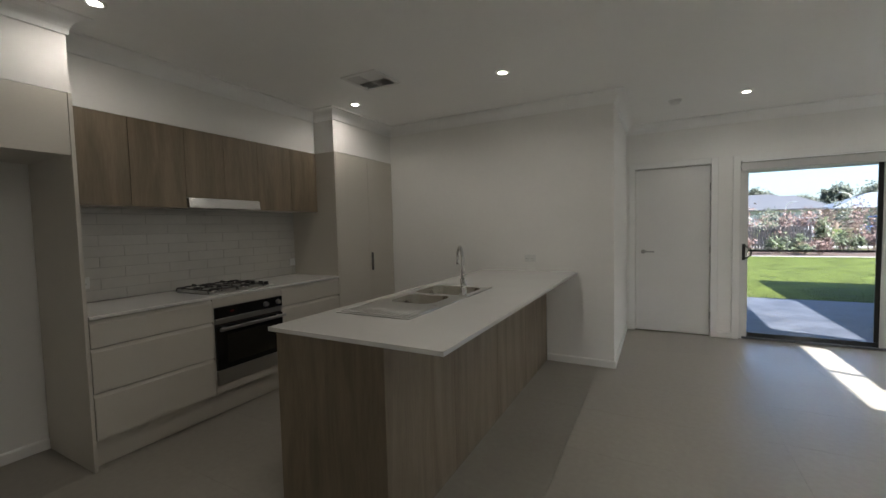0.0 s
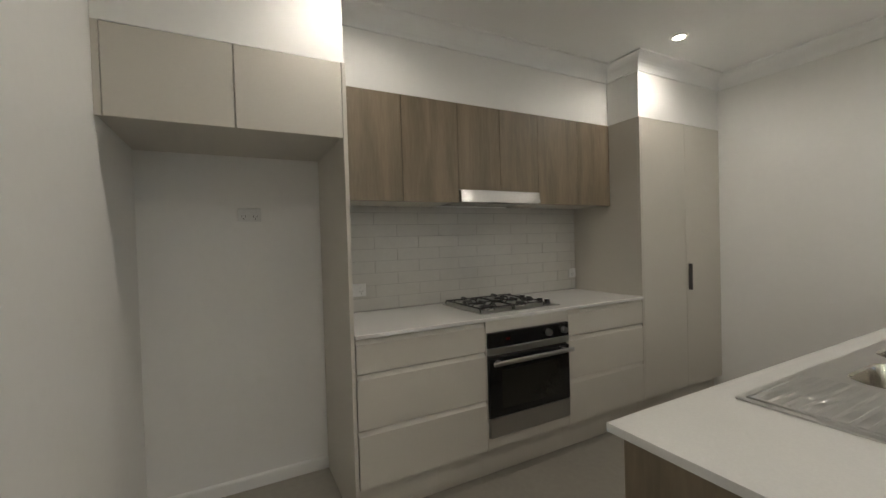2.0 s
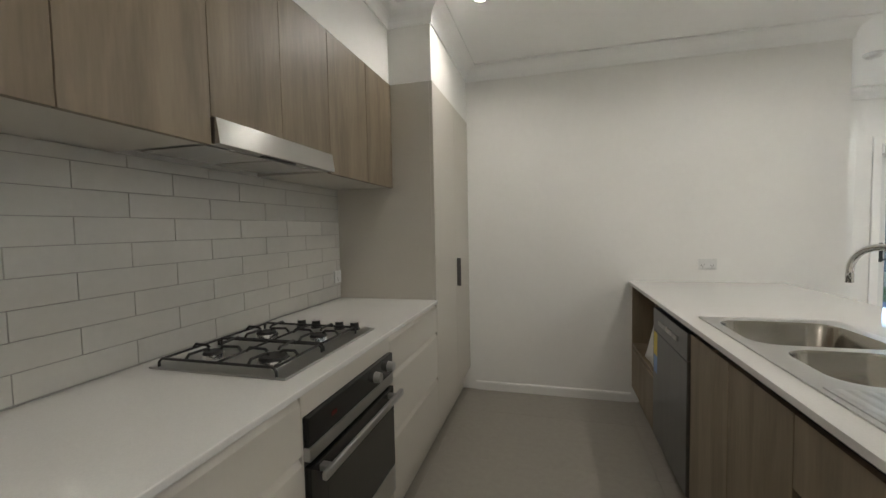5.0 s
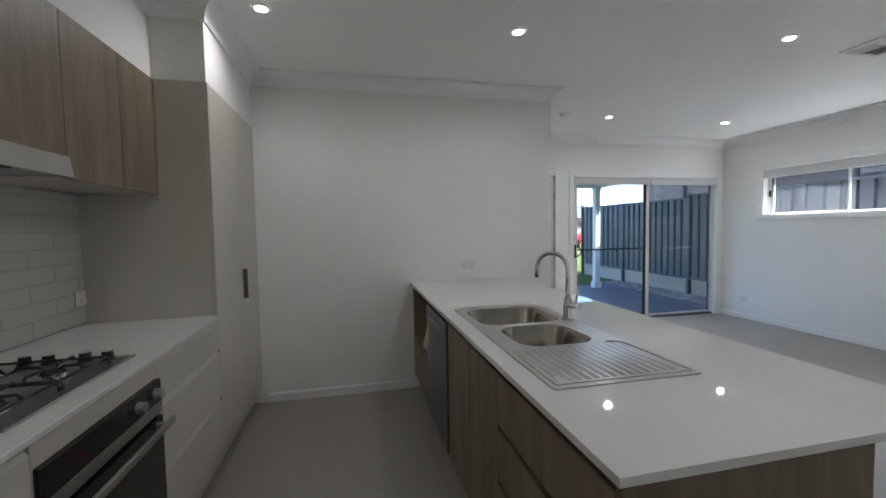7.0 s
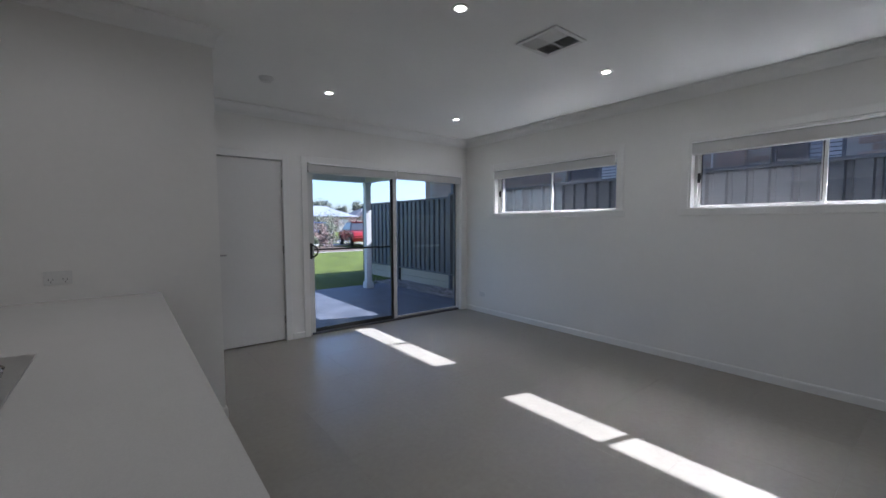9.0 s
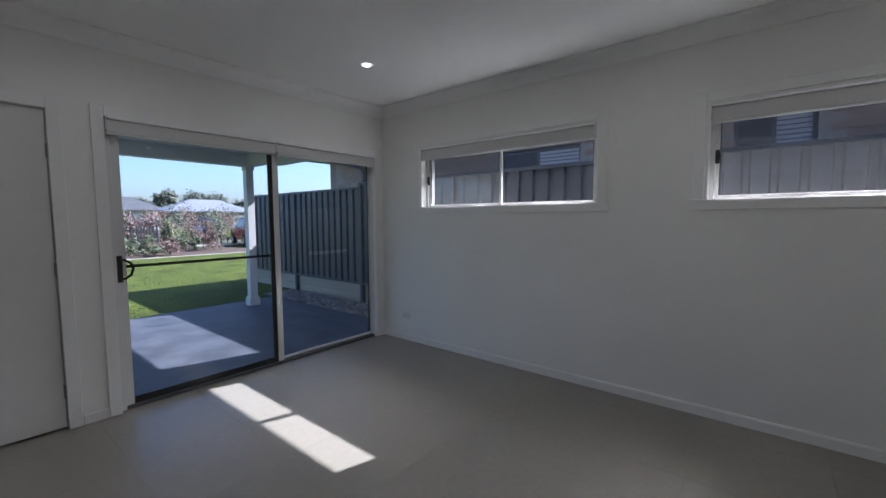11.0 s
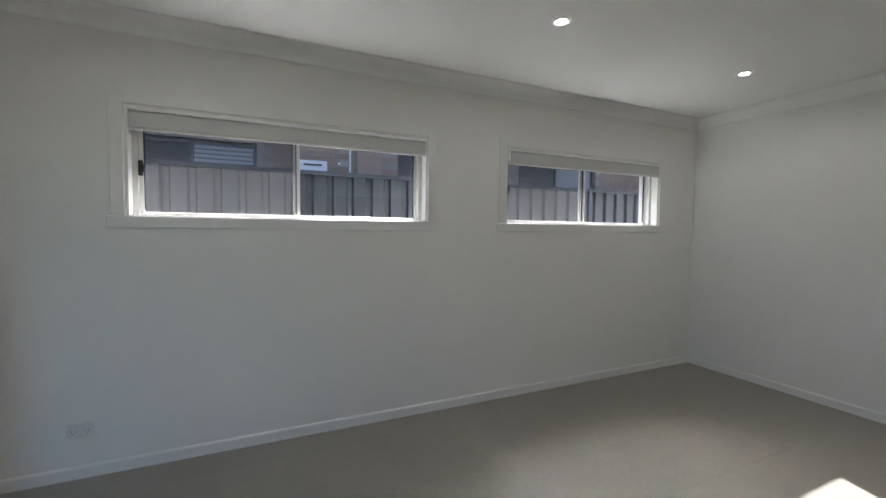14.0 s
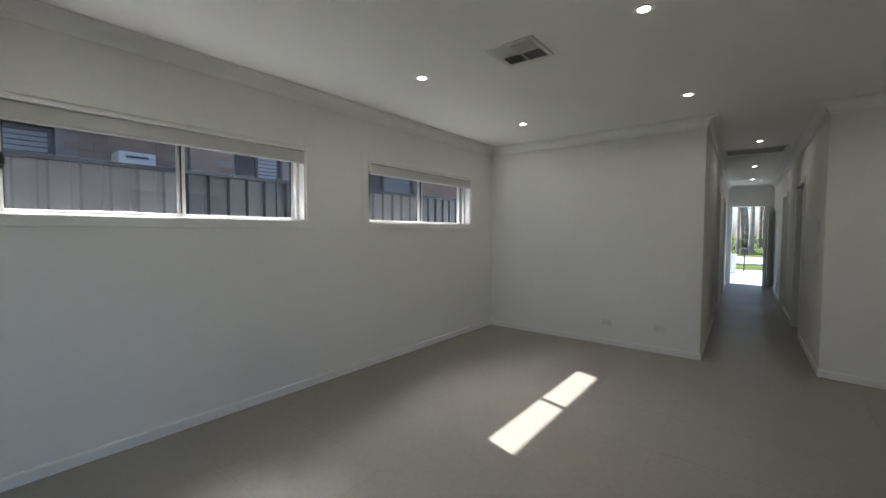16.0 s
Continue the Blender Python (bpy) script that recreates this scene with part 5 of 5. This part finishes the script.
for k, (a, b, r, s) in enumerate(NWIN):
    f = bmesh.new()
    for p, q, u, v in ((a, a + 0.05, r, s), (b - 0.05, b, r, s), (a + 0.05, b - 0.05, r, r + 0.05), (a + 0.05, b - 0.05, s - 0.05, s), ((a + b) / 2 - 0.02, (a + b) / 2 + 0.02, r + 0.05, s - 0.05)):
        box(NX + 0.09, NX + 0.14, p, q, u, v, 0.003, f)
    wn_ = part("window", f, M_GUTTER, nb_, "dark framed window")
    part("pane", box(NX + 0.118, NX + 0.122, a + 0.045, (a + b) / 2 - 0.015, r + 0.045, s - 0.045), M_NGLASS, wn_)
    part("pane", box(NX + 0.118, NX + 0.122, (a + b) / 2 + 0.015, b - 0.045, r + 0.045, s - 0.045), M_NGLASS, wn_)
    lou = bmesh.new()
    for j in range(14):
        zz = s - 0.08 - j * 0.055
        if zz > r + 0.06:
            box(NX + 0.106, NX + 0.110, a + 0.05, (a + b) / 2 - 0.02, zz - 0.022, zz + 0.022, 0, lou)
    part("blind", lou, M_NBLIND, wn_, "pale slatted blind")
dp = tube([(NX - 0.5, 10.1, 2.78), (NX - 0.5, 10.08, 2.70), (NX - 0.35, 9.7, 2.62), (NX - 0.1, 9.40, 2.52), (NX - 0.05, 9.38, 2.42), (NX - 0.05, 9.38, GZ)], 0.045)
part("downpipe", dp, M_GUTTER, nb_, "dark round downpipe")
part("conduit", rod((NX - 0.012, 3.29, 0), (NX - 0.012, 3.29, 2.71), 0.012), M_PLASTIC, nb_, "white conduit")
part("pilaster", box(NX - 0.10, NX - 0.001, 2.86, 3.20, GZ, 2.71, 0.003), M_BRICK, nb_)
ac = thing("air_conditioner", (NX - 0.16, 3.83, 1.75), "white outdoor air conditioning box on the brick wall", "air conditioner")
part("casing", box(NX - 0.30, NX - 0.02, 3.64, 4.0, 1.70, 2.285, 0.015), M_PLASTIC, ac)
part("grip", box(NX - 0.305, NX - 0.299, 3.71, 3.93, 2.215, 2.24, 0.002), M_DARK, ac)
part("bracket", box(NX - 0.30, NX - 0.001, 3.66, 3.98, 1.66, 1.699), M_GUTTER, ac)

fl = thing("sensor_light", (NX - 0.05, 7.66, 2.44), "white sensor light with dark cable on the brick wall", "sensor light")
part("body", box(NX - 0.07, NX - 0.001, 7.59, 7.73, 2.45, 2.53, 0.012), M_PLASTIC, fl)
part("sensor_head", rod((NX - 0.075, 7.66, 2.455), (NX - 0.075, 7.66, 2.405), 0.028, n=20), M_PLASTIC, fl, "round white sensor")
part("cable", tube([(NX - 0.02, 7.63, 2.45), (NX - 0.02, 7.60, 2.36), (NX - 0.02, 7.62, 2.28), (NX - 0.012, 7.56, 2.17), (NX - 0.012, 7.56, 1.7)], 0.009, n=8), M_GUTTER, fl, "dark cable")


# ---------------------------------------------------------------- garden, street and houses beyond
def leaf_cloud(cx, cy, cz, rx, ry, rz, n, size, seed, bm=None, clumps=9):
    g = random.Random(seed)
    own = bm or bmesh.new()
    cl = []
    for _ in range(clumps):
        a, e = g.uniform(0, 6.283), g.uniform(-0.6, 1.2)
        d = g.uniform(0.3, 0.95)
        cl.append((d * math.cos(a) * math.cos(e), d * math.sin(a) * math.cos(e), d * math.sin(e), g.uniform(0.25, 0.5)))
    for _ in range(n):
        u = cl[g.randrange(clumps)]
        p = Vector((cx + rx * (u[0] + g.gauss(0, 0.6) * u[3]), cy + ry * (u[1] + g.gauss(0, 0.6) * u[3]), max(cz - rz, cz + rz * (u[2] + g.gauss(0, 0.6) * u[3]))))
        d1 = Vector((g.gauss(0, 1), g.gauss(0, 1), g.gauss(0, 1))).normalized()
        d2 = d1.orthogonal().normalized()
        s = size * g.uniform(0.6, 1.4)
        v = [own.verts.new(p + d1 * s), own.verts.new(p + d2 * s * 0.5), own.verts.new(p - d1 * s), own.verts.new(p - d2 * s * 0.5)]
        own.faces.new(v)
    return own


def shrub(x, y, h, w, mat, label, seed):
    ob = thing("shrub", (x, y, GZ - 0.02), label, "shrub", "garden shrubs")
    g = random.Random(seed)
    st = bmesh.new()
    for k in range(5):
        a = g.uniform(0, 6.28)
        rod((x, y, GZ - 0.05), (x + math.cos(a) * w * 0.5, y + math.sin(a) * w * 0.5, GZ + h * 0.75), 0.014, st, 0.005, 6)
    part("stem", st, M_BARK, ob)
    part("crown", leaf_cloud(x, y, GZ + h * 0.55, w * 0.65, w * 0.65, h * 0.5, 340, 0.055 if h < 2.0 else 0.11, seed), mat, ob)


def gum_tree(x, y, h, spread, seed, trunk_r=0.2, n=700, leaf=0.3, bare=0.35):
    ob = thing("gum_tree", (x, y, GZ - 0.02), "tall slender gum tree with sparse grey-green crown", "tree", "gum trees")
    g = random.Random(seed)
    tr = bmesh.new()
    lean = g.uniform(-0.05, 0.05) * h
    pts = [(x + lean * f * f + 0.1 * math.sin(5 * f + seed), y, GZ - 0.1 + h * 0.92 * f) for f in (0, 0.25, 0.5, 0.75, 1)]
    for i in range(4):
        rod(pts[i], pts[i + 1], trunk_r * (1 - 0.2 * i), tr, trunk_r * (1 - 0.2 * (i + 1)), 9)
    for k in range(7):
        f = g.uniform(bare, 0.9)
        a = g.uniform(0, 6.28)
        b = Vector((x + lean * f * f, y, GZ + h * 0.92 * f))
        rod(b, b + Vector((math.cos(a) * spread * 0.7, math.sin(a) * spread * 0.7, h * 0.16)), trunk_r * 0.3, tr, trunk_r * 0.08, 6)
    part("trunk", tr, M_BARK, ob)
    part("crown", leaf_cloud(x + lean * 0.6, y, GZ + h * (0.5 + bare * 0.6), spread, spread, h * (0.5 - bare * 0.45), n, leaf, seed, clumps=12), M_GUM, ob)


structure("garden_bed", box(-6, 9.5, 20.5, 24.5, GZ - 0.4, GZ + 0.02), M_MULCH, "dark mulch garden bed", "garden bed")
structure("garden_edge", box(-6, 14, 20.3, 20.5, GZ - 0.4, GZ + 0.0), M_PATH, "pale concrete garden path", "path")
structure("footpath", box(-40, 60, 26.0, 27.6, GZ - 0.4, GZ + 0.03), M_PATH, "pale concrete footpath", "pavement")
structure("kerb", box(-60, 80, 29.6, 29.85, GZ - 0.4, GZ + 0.05), M_PATH, "pale concrete kerb", "kerb")
structure("road", box(-80, 100, 29.85, 37.0, GZ - 0.4, GZ - 0.01), M_ROAD, "grey asphalt street", "road")
structure("kerb_far", box(-60, 80, 37.0, 37.25, GZ - 0.4, GZ + 0.05), M_PATH, "pale concrete kerb", "kerb")

g = random.Random(9)
for k in range(104):
    x = -4.5 + g.random() * 17
    low = k % 3 == 0
    y = (20.8 + g.random() * 1.3 if low else 22.9 + g.random() * 2.2) if x < 6 else 21.4 + g.random() * 4.5
    if x > 9.0:
        y = 27.6 + g.random() * 1.8
    red = g.random() < 0.5
    shrub(round(x, 2), round(y, 2), g.uniform(0.4, 0.8) if low else g.uniform(0.9, 1.9), g.uniform(0.4, 0.8), M_REDLEAF if red else M_LEAF, "leafy shrub with red new growth" if red else "leafy green garden shrub", 100 + k)

for k in range(26):
    shrub(round(-5 + k * 1.35 + g.uniform(-0.5, 0.5), 2), round(40 + g.random() * 12, 2), g.uniform(2.1, 3.0), g.uniform(1.5, 2.4), M_GUM if k % 2 else M_REDLEAF, "tall leafy street shrub", 900 + k)

pf = thing("picket_fence", (1.5, 22.6, GZ), "dark slatted garden fence behind shrubs", "fence")
for k in range(69):
    part("picket", box(-1.6 + k * 0.11, -1.6 + k * 0.11 + 0.085, 22.6, 22.63, GZ, 1.10, 0.004), M_PICKET, pf)
for z in (0.25, 0.85):
    part("rail", box(-1.7, 5.95, 22.631, 22.68, z, z + 0.08, 0.004), M_PICKET, pf)


def car(x, y, turn, paint, label):
    """A parked car: body from a side outline, glass house, four wheels, lights."""
    ob = thing("car", (x, y, GZ), label, "car", "parked cars")
    out = [(-2.15, 0.32), (-2.2, 0.62), (-2.05, 0.88), (-1.2, 0.98), (1.35, 0.98), (2.1, 0.90), (2.2, 0.55), (2.15, 0.32)]
    cab = [(-1.05, 0.98), (-0.45, 1.48), (0.75, 1.52), (1.55, 1.0)]
    m = Matrix.Translation((x, y, GZ)) @ pose(0, 0, 0, 0, 0, turn)

    def solid(sec, w0, w1):
        bm = bmesh.new()
        a = [bm.verts.new((p, -w0 if z < 1.2 else -w1, z)) for p, z in sec]
        b = [bm.verts.new((p, w0 if z < 1.2 else w1, z)) for p, z in sec]
        bm.faces.new(a)
        bm.faces.new(b[::-1])
        for i in range(len(sec)):
            j = (i + 1) % len(sec)
            bm.faces.new((a[i], a[j], b[j], b[i]))
        bmesh.ops.bevel(bm, geom=bm.edges[:], offset=0.06, segments=2, affect="EDGES")
        bmesh.ops.transform(bm, matrix=m, verts=bm.verts)
        return bm
    part("body", solid(out, 0.88, 0.88), paint, ob)
    part("glass_house", solid(cab, 0.80, 0.62), M_NGLASS, ob, "dark car windows")
    rf = box(-0.45, 0.75, -0.6, 0.6, 1.50, 1.54, 0.012)
    bmesh.ops.transform(rf, matrix=m, verts=rf.verts)
    part("roof_panel", rf, paint, ob)
    for wx in (-1.35, 1.4):
        for wy in (-0.82, 0.82):
            wh = rod((wx, wy - 0.1, 0.33), (wx, wy + 0.1, 0.33), 0.33, n=20)
            bmesh.ops.transform(wh, matrix=m, verts=wh.verts)
            wo = part("wheel", wh, M_TYRE, ob, "black tyre")
            rm = rod((wx, wy - 0.11, 0.33), (wx, wy + 0.11, 0.33), 0.2, n=16)
            bmesh.ops.transform(rm, matrix=m, verts=rm.verts)
            part("rim", rm, M_CHROME, wo)
    for wy in (-0.65, 0.65):
        hl = box(2.12, 2.22, wy - 0.15, wy + 0.15, 0.68, 0.80, 0.02)
        bmesh.ops.transform(hl, matrix=m, verts=hl.verts)
        part("headlight", hl, M_PLASTIC, ob)


car(11.4, 25.2, 78, M_RED, "red parked car beyond the garden")
car(12.6, 35.4, 76, M_BLUE, "blue parked car in the street")
car(9.0, 35.0, 80, M_POST, "white parked car in the street")


def far_house(x, y, w, d, h, roof_h, mat, label, seed):
    ob = thing("far_house", (x, y, GZ), label, "house", "houses across the street")
    g = random.Random(seed)
    part("wall", box(x - w / 2, x + w / 2, y, y + d, GZ - 0.1, h), mat, ob)
    rb = bmesh.new()
    e = 0.5
    vs = [rb.verts.new(p) for p in ((x - w / 2 - e, y - e, h), (x + w / 2 + e, y - e, h), (x + w / 2 + e, y + d + e, h), (x - w / 2 - e, y + d + e, h), (x - w / 2 + d / 2, y + d / 2, h + roof_h), (x + w / 2 - d / 2, y + d / 2, h + roof_h))]
    for f in ((0, 1, 5, 4), (1, 2, 5), (2, 3, 4, 5), (3, 0, 4), (3, 2, 1, 0)):
        rb.faces.new([vs[i] for i in f])
    part("roof", rb, M_FARROOF if seed % 2 else M_ROOF, ob, "grey hip roof")
    part("fascia", box(x - w / 2 - e, x + w / 2 + e, y - e - 0.05, y - e, h - 0.16, h + 0.03), M_GUTTER, ob)
    for k, fx in enumerate((-0.36, -0.12, 0.3)):
        ww = 2.6 if k == 2 else 1.5
        cx = x + fx * w
        z0, z1 = (GZ, 2.2) if k == 2 else (0.9, 2.15)
        wi = part("garage_door" if k == 2 else "window", box(cx - ww / 2, cx + ww / 2, y - 0.06, y - 0.001, z0, z1, 0.01), M_ALUGREY if k == 2 else M_GUTTER, ob)
        if k < 2:
            part("pane", box(cx - ww / 2 + 0.08, cx + ww / 2 - 0.08, y - 0.066, y - 0.0605, z0 + 0.08, z1 - 0.08), M_NGLASS, wi)


far_house(-6.0, 70, 14, 9, 2.8, 2.2, M_RENDER, "pale rendered house with dark roof across the street", 1)
far_house(12.0, 70, 14, 9, 2.8, 2.3, M_RENDER, "pale rendered house with dark roof across the street", 2)
far_house(27.5, 72, 13, 9, 2.7, 2.1, M_BRICK, "brick house with dark roof across the street", 3)
far_house(43.0, 71, 13, 9, 2.8, 2.2, M_BRICK, "brick house with dark roof across the street", 4)
far_house(59.0, 73, 13, 9, 2.8, 2.2, M_RENDER, "pale house with dark roof across the street", 5)
far_house(20.0, 96, 15, 9, 3.4, 2.6, M_BRICK, "brick house with dark roof behind", 6)
far_house(36.0, 94, 15, 9, 3.2, 2.6, M_RENDER, "pale house with dark roof behind", 7)
far_house(54.0, 97, 15, 9, 3.2, 2.6, M_BRICK, "brick house with dark roof behind", 8)
far_house(4.5, 80, 12, 9, 3.0, 2.4, M_BRICK, "brick house with grey roof between two pale ones", 15)
far_house(3.2, 94, 13, 9, 3.1, 2.5, M_RENDER, "pale house with grey roof behind the first row", 9)
far_house(-14.0, 92, 14, 9, 3.2, 2.5, M_BRICK, "brick house with grey roof behind the first row", 11)
far_house(68.0, 95, 14, 9, 3.2, 2.5, M_RENDER, "pale house with grey roof behind the first row", 13)
g = random.Random(21)
for k in range(20):
    gum_tree(-8 + k * 4.6 + g.uniform(-2, 2), 112 + g.uniform(-4, 12), g.uniform(5.5, 8.0), g.uniform(2.0, 3.4), 300 + k, 0.2, 2300, 0.3, 0.42)
for lx, way, top in ((20.6, -1, 4.5), (14.4, 1, 3.6)):
    sl_ = thing("street_lamp", (lx, 66.0, GZ), "pale grey street lamp with curved arm", "street lamp", "street lamps")
    part("pole", tube([(lx, 66.0, GZ), (lx, 66.0, top - 1.0), (lx + way * 0.1, 66.0, top - 0.45), (lx + way * 0.35, 66.0, top - 0.1), (lx + way * 0.75, 66.0, top)], 0.045, n=8), M_ALUGREY, sl_)
    part("lamp_head", box(min(lx + way * 0.75, lx + way * 1.15), max(lx + way * 0.75, lx + way * 1.15), 65.9, 66.1, top - 0.04, top + 0.05, 0.02), M_ALUGREY, sl_)

# front of the house, seen through the hall
structure("front_path", box(-1.4, 1.9, -14.0, Y_HALL - OUT - 0.001, GZ - 0.4, GZ), M_PATH, "pale concrete front path", "path")
structure("front_road", box(-60, 60, -24.5, -17.5, GZ - 0.4, GZ - 0.01), M_PATH, "pale street in front of the house", "road")
structure("front_kerb", box(-60, 60, -17.5, -17.2, GZ - 0.4, GZ + 0.05), M_PATH, "pale concrete kerb", "kerb")
lbx = thing("letterbox", (0.82, -13.2, GZ), "dark letterbox on a slim post", "letterbox")
part("post", box(0.80, 0.84, -13.22, -13.18, GZ, 0.56, 0.004), M_PICKET, lbx)
part("box", box(0.71, 0.93, -13.35, -13.05, 0.561, 0.76, 0.01), M_PICKET, lbx)
part("lid", box(0.70, 0.94, -13.36, -13.04, 0.761, 0.79, 0.01), M_GUTTER, lbx)
pil = thing("gate_pillar", (1.15, -12.2, GZ), "white rendered gate pillar", "pillar")
part("shaft", box(1.03, 1.27, -12.35, -12.05, GZ, 0.57, 0.01), M_POST, pil)
part("cap", box(1.01, 1.29, -12.37, -12.03, 0.571, 0.62, 0.01), M_POST, pil)
g = random.Random(33)
for k in range(46):
    gum_tree(-5.5 + k * 0.25 + g.uniform(-0.3, 0.3), -28 - g.uniform(0, 22), g.uniform(11, 15), g.uniform(1.4, 2.4), 500 + k, g.uniform(0.07, 0.17), 420, 0.13, 0.25)
for k in range(16):
    shrub(-5 + k * 0.7, -27.5 - 4 * g.random(), g.uniform(0.6, 1.4), 1.1, M_LEAF, "leafy green roadside shrub", 700 + k)


for ob in [o for o in bpy.data.objects if o.parent is None]:
    kind = ob.name.split(".")[0]
    at = ORIGIN.get(ob)
    inner = at is not None and kind in ("downlight", "return_air_grille", "light_switch", "air_controller", "door_2", "door_3", "door_4", "door_5", "door_6") and at.y < 0
    lamp = kind == "downlight_lamp" and ob.location.y < 0
    if inner or lamp or kind in ("wall_hall_kitchen_side", "wall_hall_living_side", "wall_hall_end", "trim_front_door", "trim_hall_door"):
        ob.matrix_world = HALL_TURN @ ob.matrix_basis


# ---------------------------------------------------------------- pieces: floor tiles, wall tiles, bricks
def shared_block(name, sx, sy, sz, mat, bevel):
    bm = box(-sx / 2, sx / 2, -sy / 2, sy / 2, -sz / 2, sz / 2, bevel, segments=1)
    return mesh_of(name, bm, mat)


PIECES = {}


def piece(name, x0, x1, y0, y1, z0, z1, mat, parent, bevel):
    key = (name, round(x1 - x0, 4), round(y1 - y0, 4), round(z1 - z0, 4))
    if key not in PIECES:
        PIECES[key] = shared_block(name, x1 - x0, y1 - y0, z1 - z0, mat, bevel)
    ob = new(name, PIECES[key])
    ob.parent = parent
    ob.location = Vector(((x0 + x1) / 2, (y0 + y1) / 2, (z0 + z1) / 2)) - ORIGIN[parent]
    return ob


T, J = 0.60, 0.001
zones = [(X_SPLASH, X_WIN, Y_LEFT, Y_END), (X_END, X_WIN, Y_END, Y_DOOR), (HALL_A, HALL_B + 0.25, Y_HALL, Y_LEFT)]
for zx0, zx1, zy0, zy1 in zones:
    i0, i1 = math.floor((zx0 - 0.30) / T), math.ceil((zx1 - 0.30) / T)
    k0, k1 = math.floor((zy0 - 0.1) / T), math.ceil((zy1 - 0.1) / T)
    for i in range(i0, i1):
        for k in range(k0, k1):
            a, b = max(zx0, 0.30 + i * T + J / 2), min(zx1, 0.30 + (i + 1) * T - J / 2)
            c, d = max(zy0, 0.1 + k * T + J / 2), min(zy1, 0.1 + (k + 1) * T - J / 2)
            if b - a > 0.004 and d - c > 0.004:
                piece("floor_tile", a, b, c, d, -0.008, 0.0, M_TILE, floor, 0.0)

sp = structure("splashback", box(X_SPLASH + 0.0008, X_SPLASH + 0.0045, 1.0415, 3.1035, TOP + 0.0005, 1.589), M_WGROUT, "glossy pale grey subway tile splashback", "splashback")
row_h, tl = 0.0778, 0.31
for r in range(9):
    z0 = TOP + 0.006 + r * row_h
    z1 = min(z0 + row_h - 0.002, 1.588)
    y = 1.354 - tl * 2 + (0.0 if r % 2 else tl / 2)
    while y < 3.1:
        a, b = max(1.043, y + 0.001), min(3.102, y + tl - 0.001)
        if b - a > 0.01:
            piece("tile", X_SPLASH + 0.0042, X_SPLASH + 0.0082, a, b, z0, z1, M_SPLASH, sp, 0.001)
        y += tl

BL, BH = 0.24, 0.086
cells = []
for r in range(11):
    z0 = 1.86 + r * BH
    off = 0.0 if r % 2 == 0 else BL / 2
    y = NY0 + off
    while y + 0.23 < NY1:
        a, b = y, y + 0.23
        if not any(a < w[1] and b > w[0] and z0 < w[3] and z0 + 0.076 > w[2] for w in NWIN) and not (a < 3.21 and b > 2.85):
            cells.append((a, b, z0))
        y += BL
near = sorted(cells, key=lambda c: abs(c[0] - 3.0))
for a, b, z0 in near[:300]:
    piece("brick", NX, NX + 0.014, a, b, z0, z0 + 0.076, M_BRICK, nb_, 0.002)
rest = bmesh.new()
for a, b, z0 in near[300:]:
    vs = [rest.verts.new((NX, y, z)) for y, z in ((a, z0), (b, z0), (b, z0 + 0.076), (a, z0 + 0.076))]
    ws = [rest.verts.new((NX + 0.013, v.co.y, v.co.z)) for v in vs]
    rest.faces.new(vs)
    for i in range(4):
        rest.faces.new((vs[i], vs[(i + 1) % 4], ws[(i + 1) % 4], ws[i]))
tagged(part("bricks", rest, M_BRICK, nb_), kind="stuff")
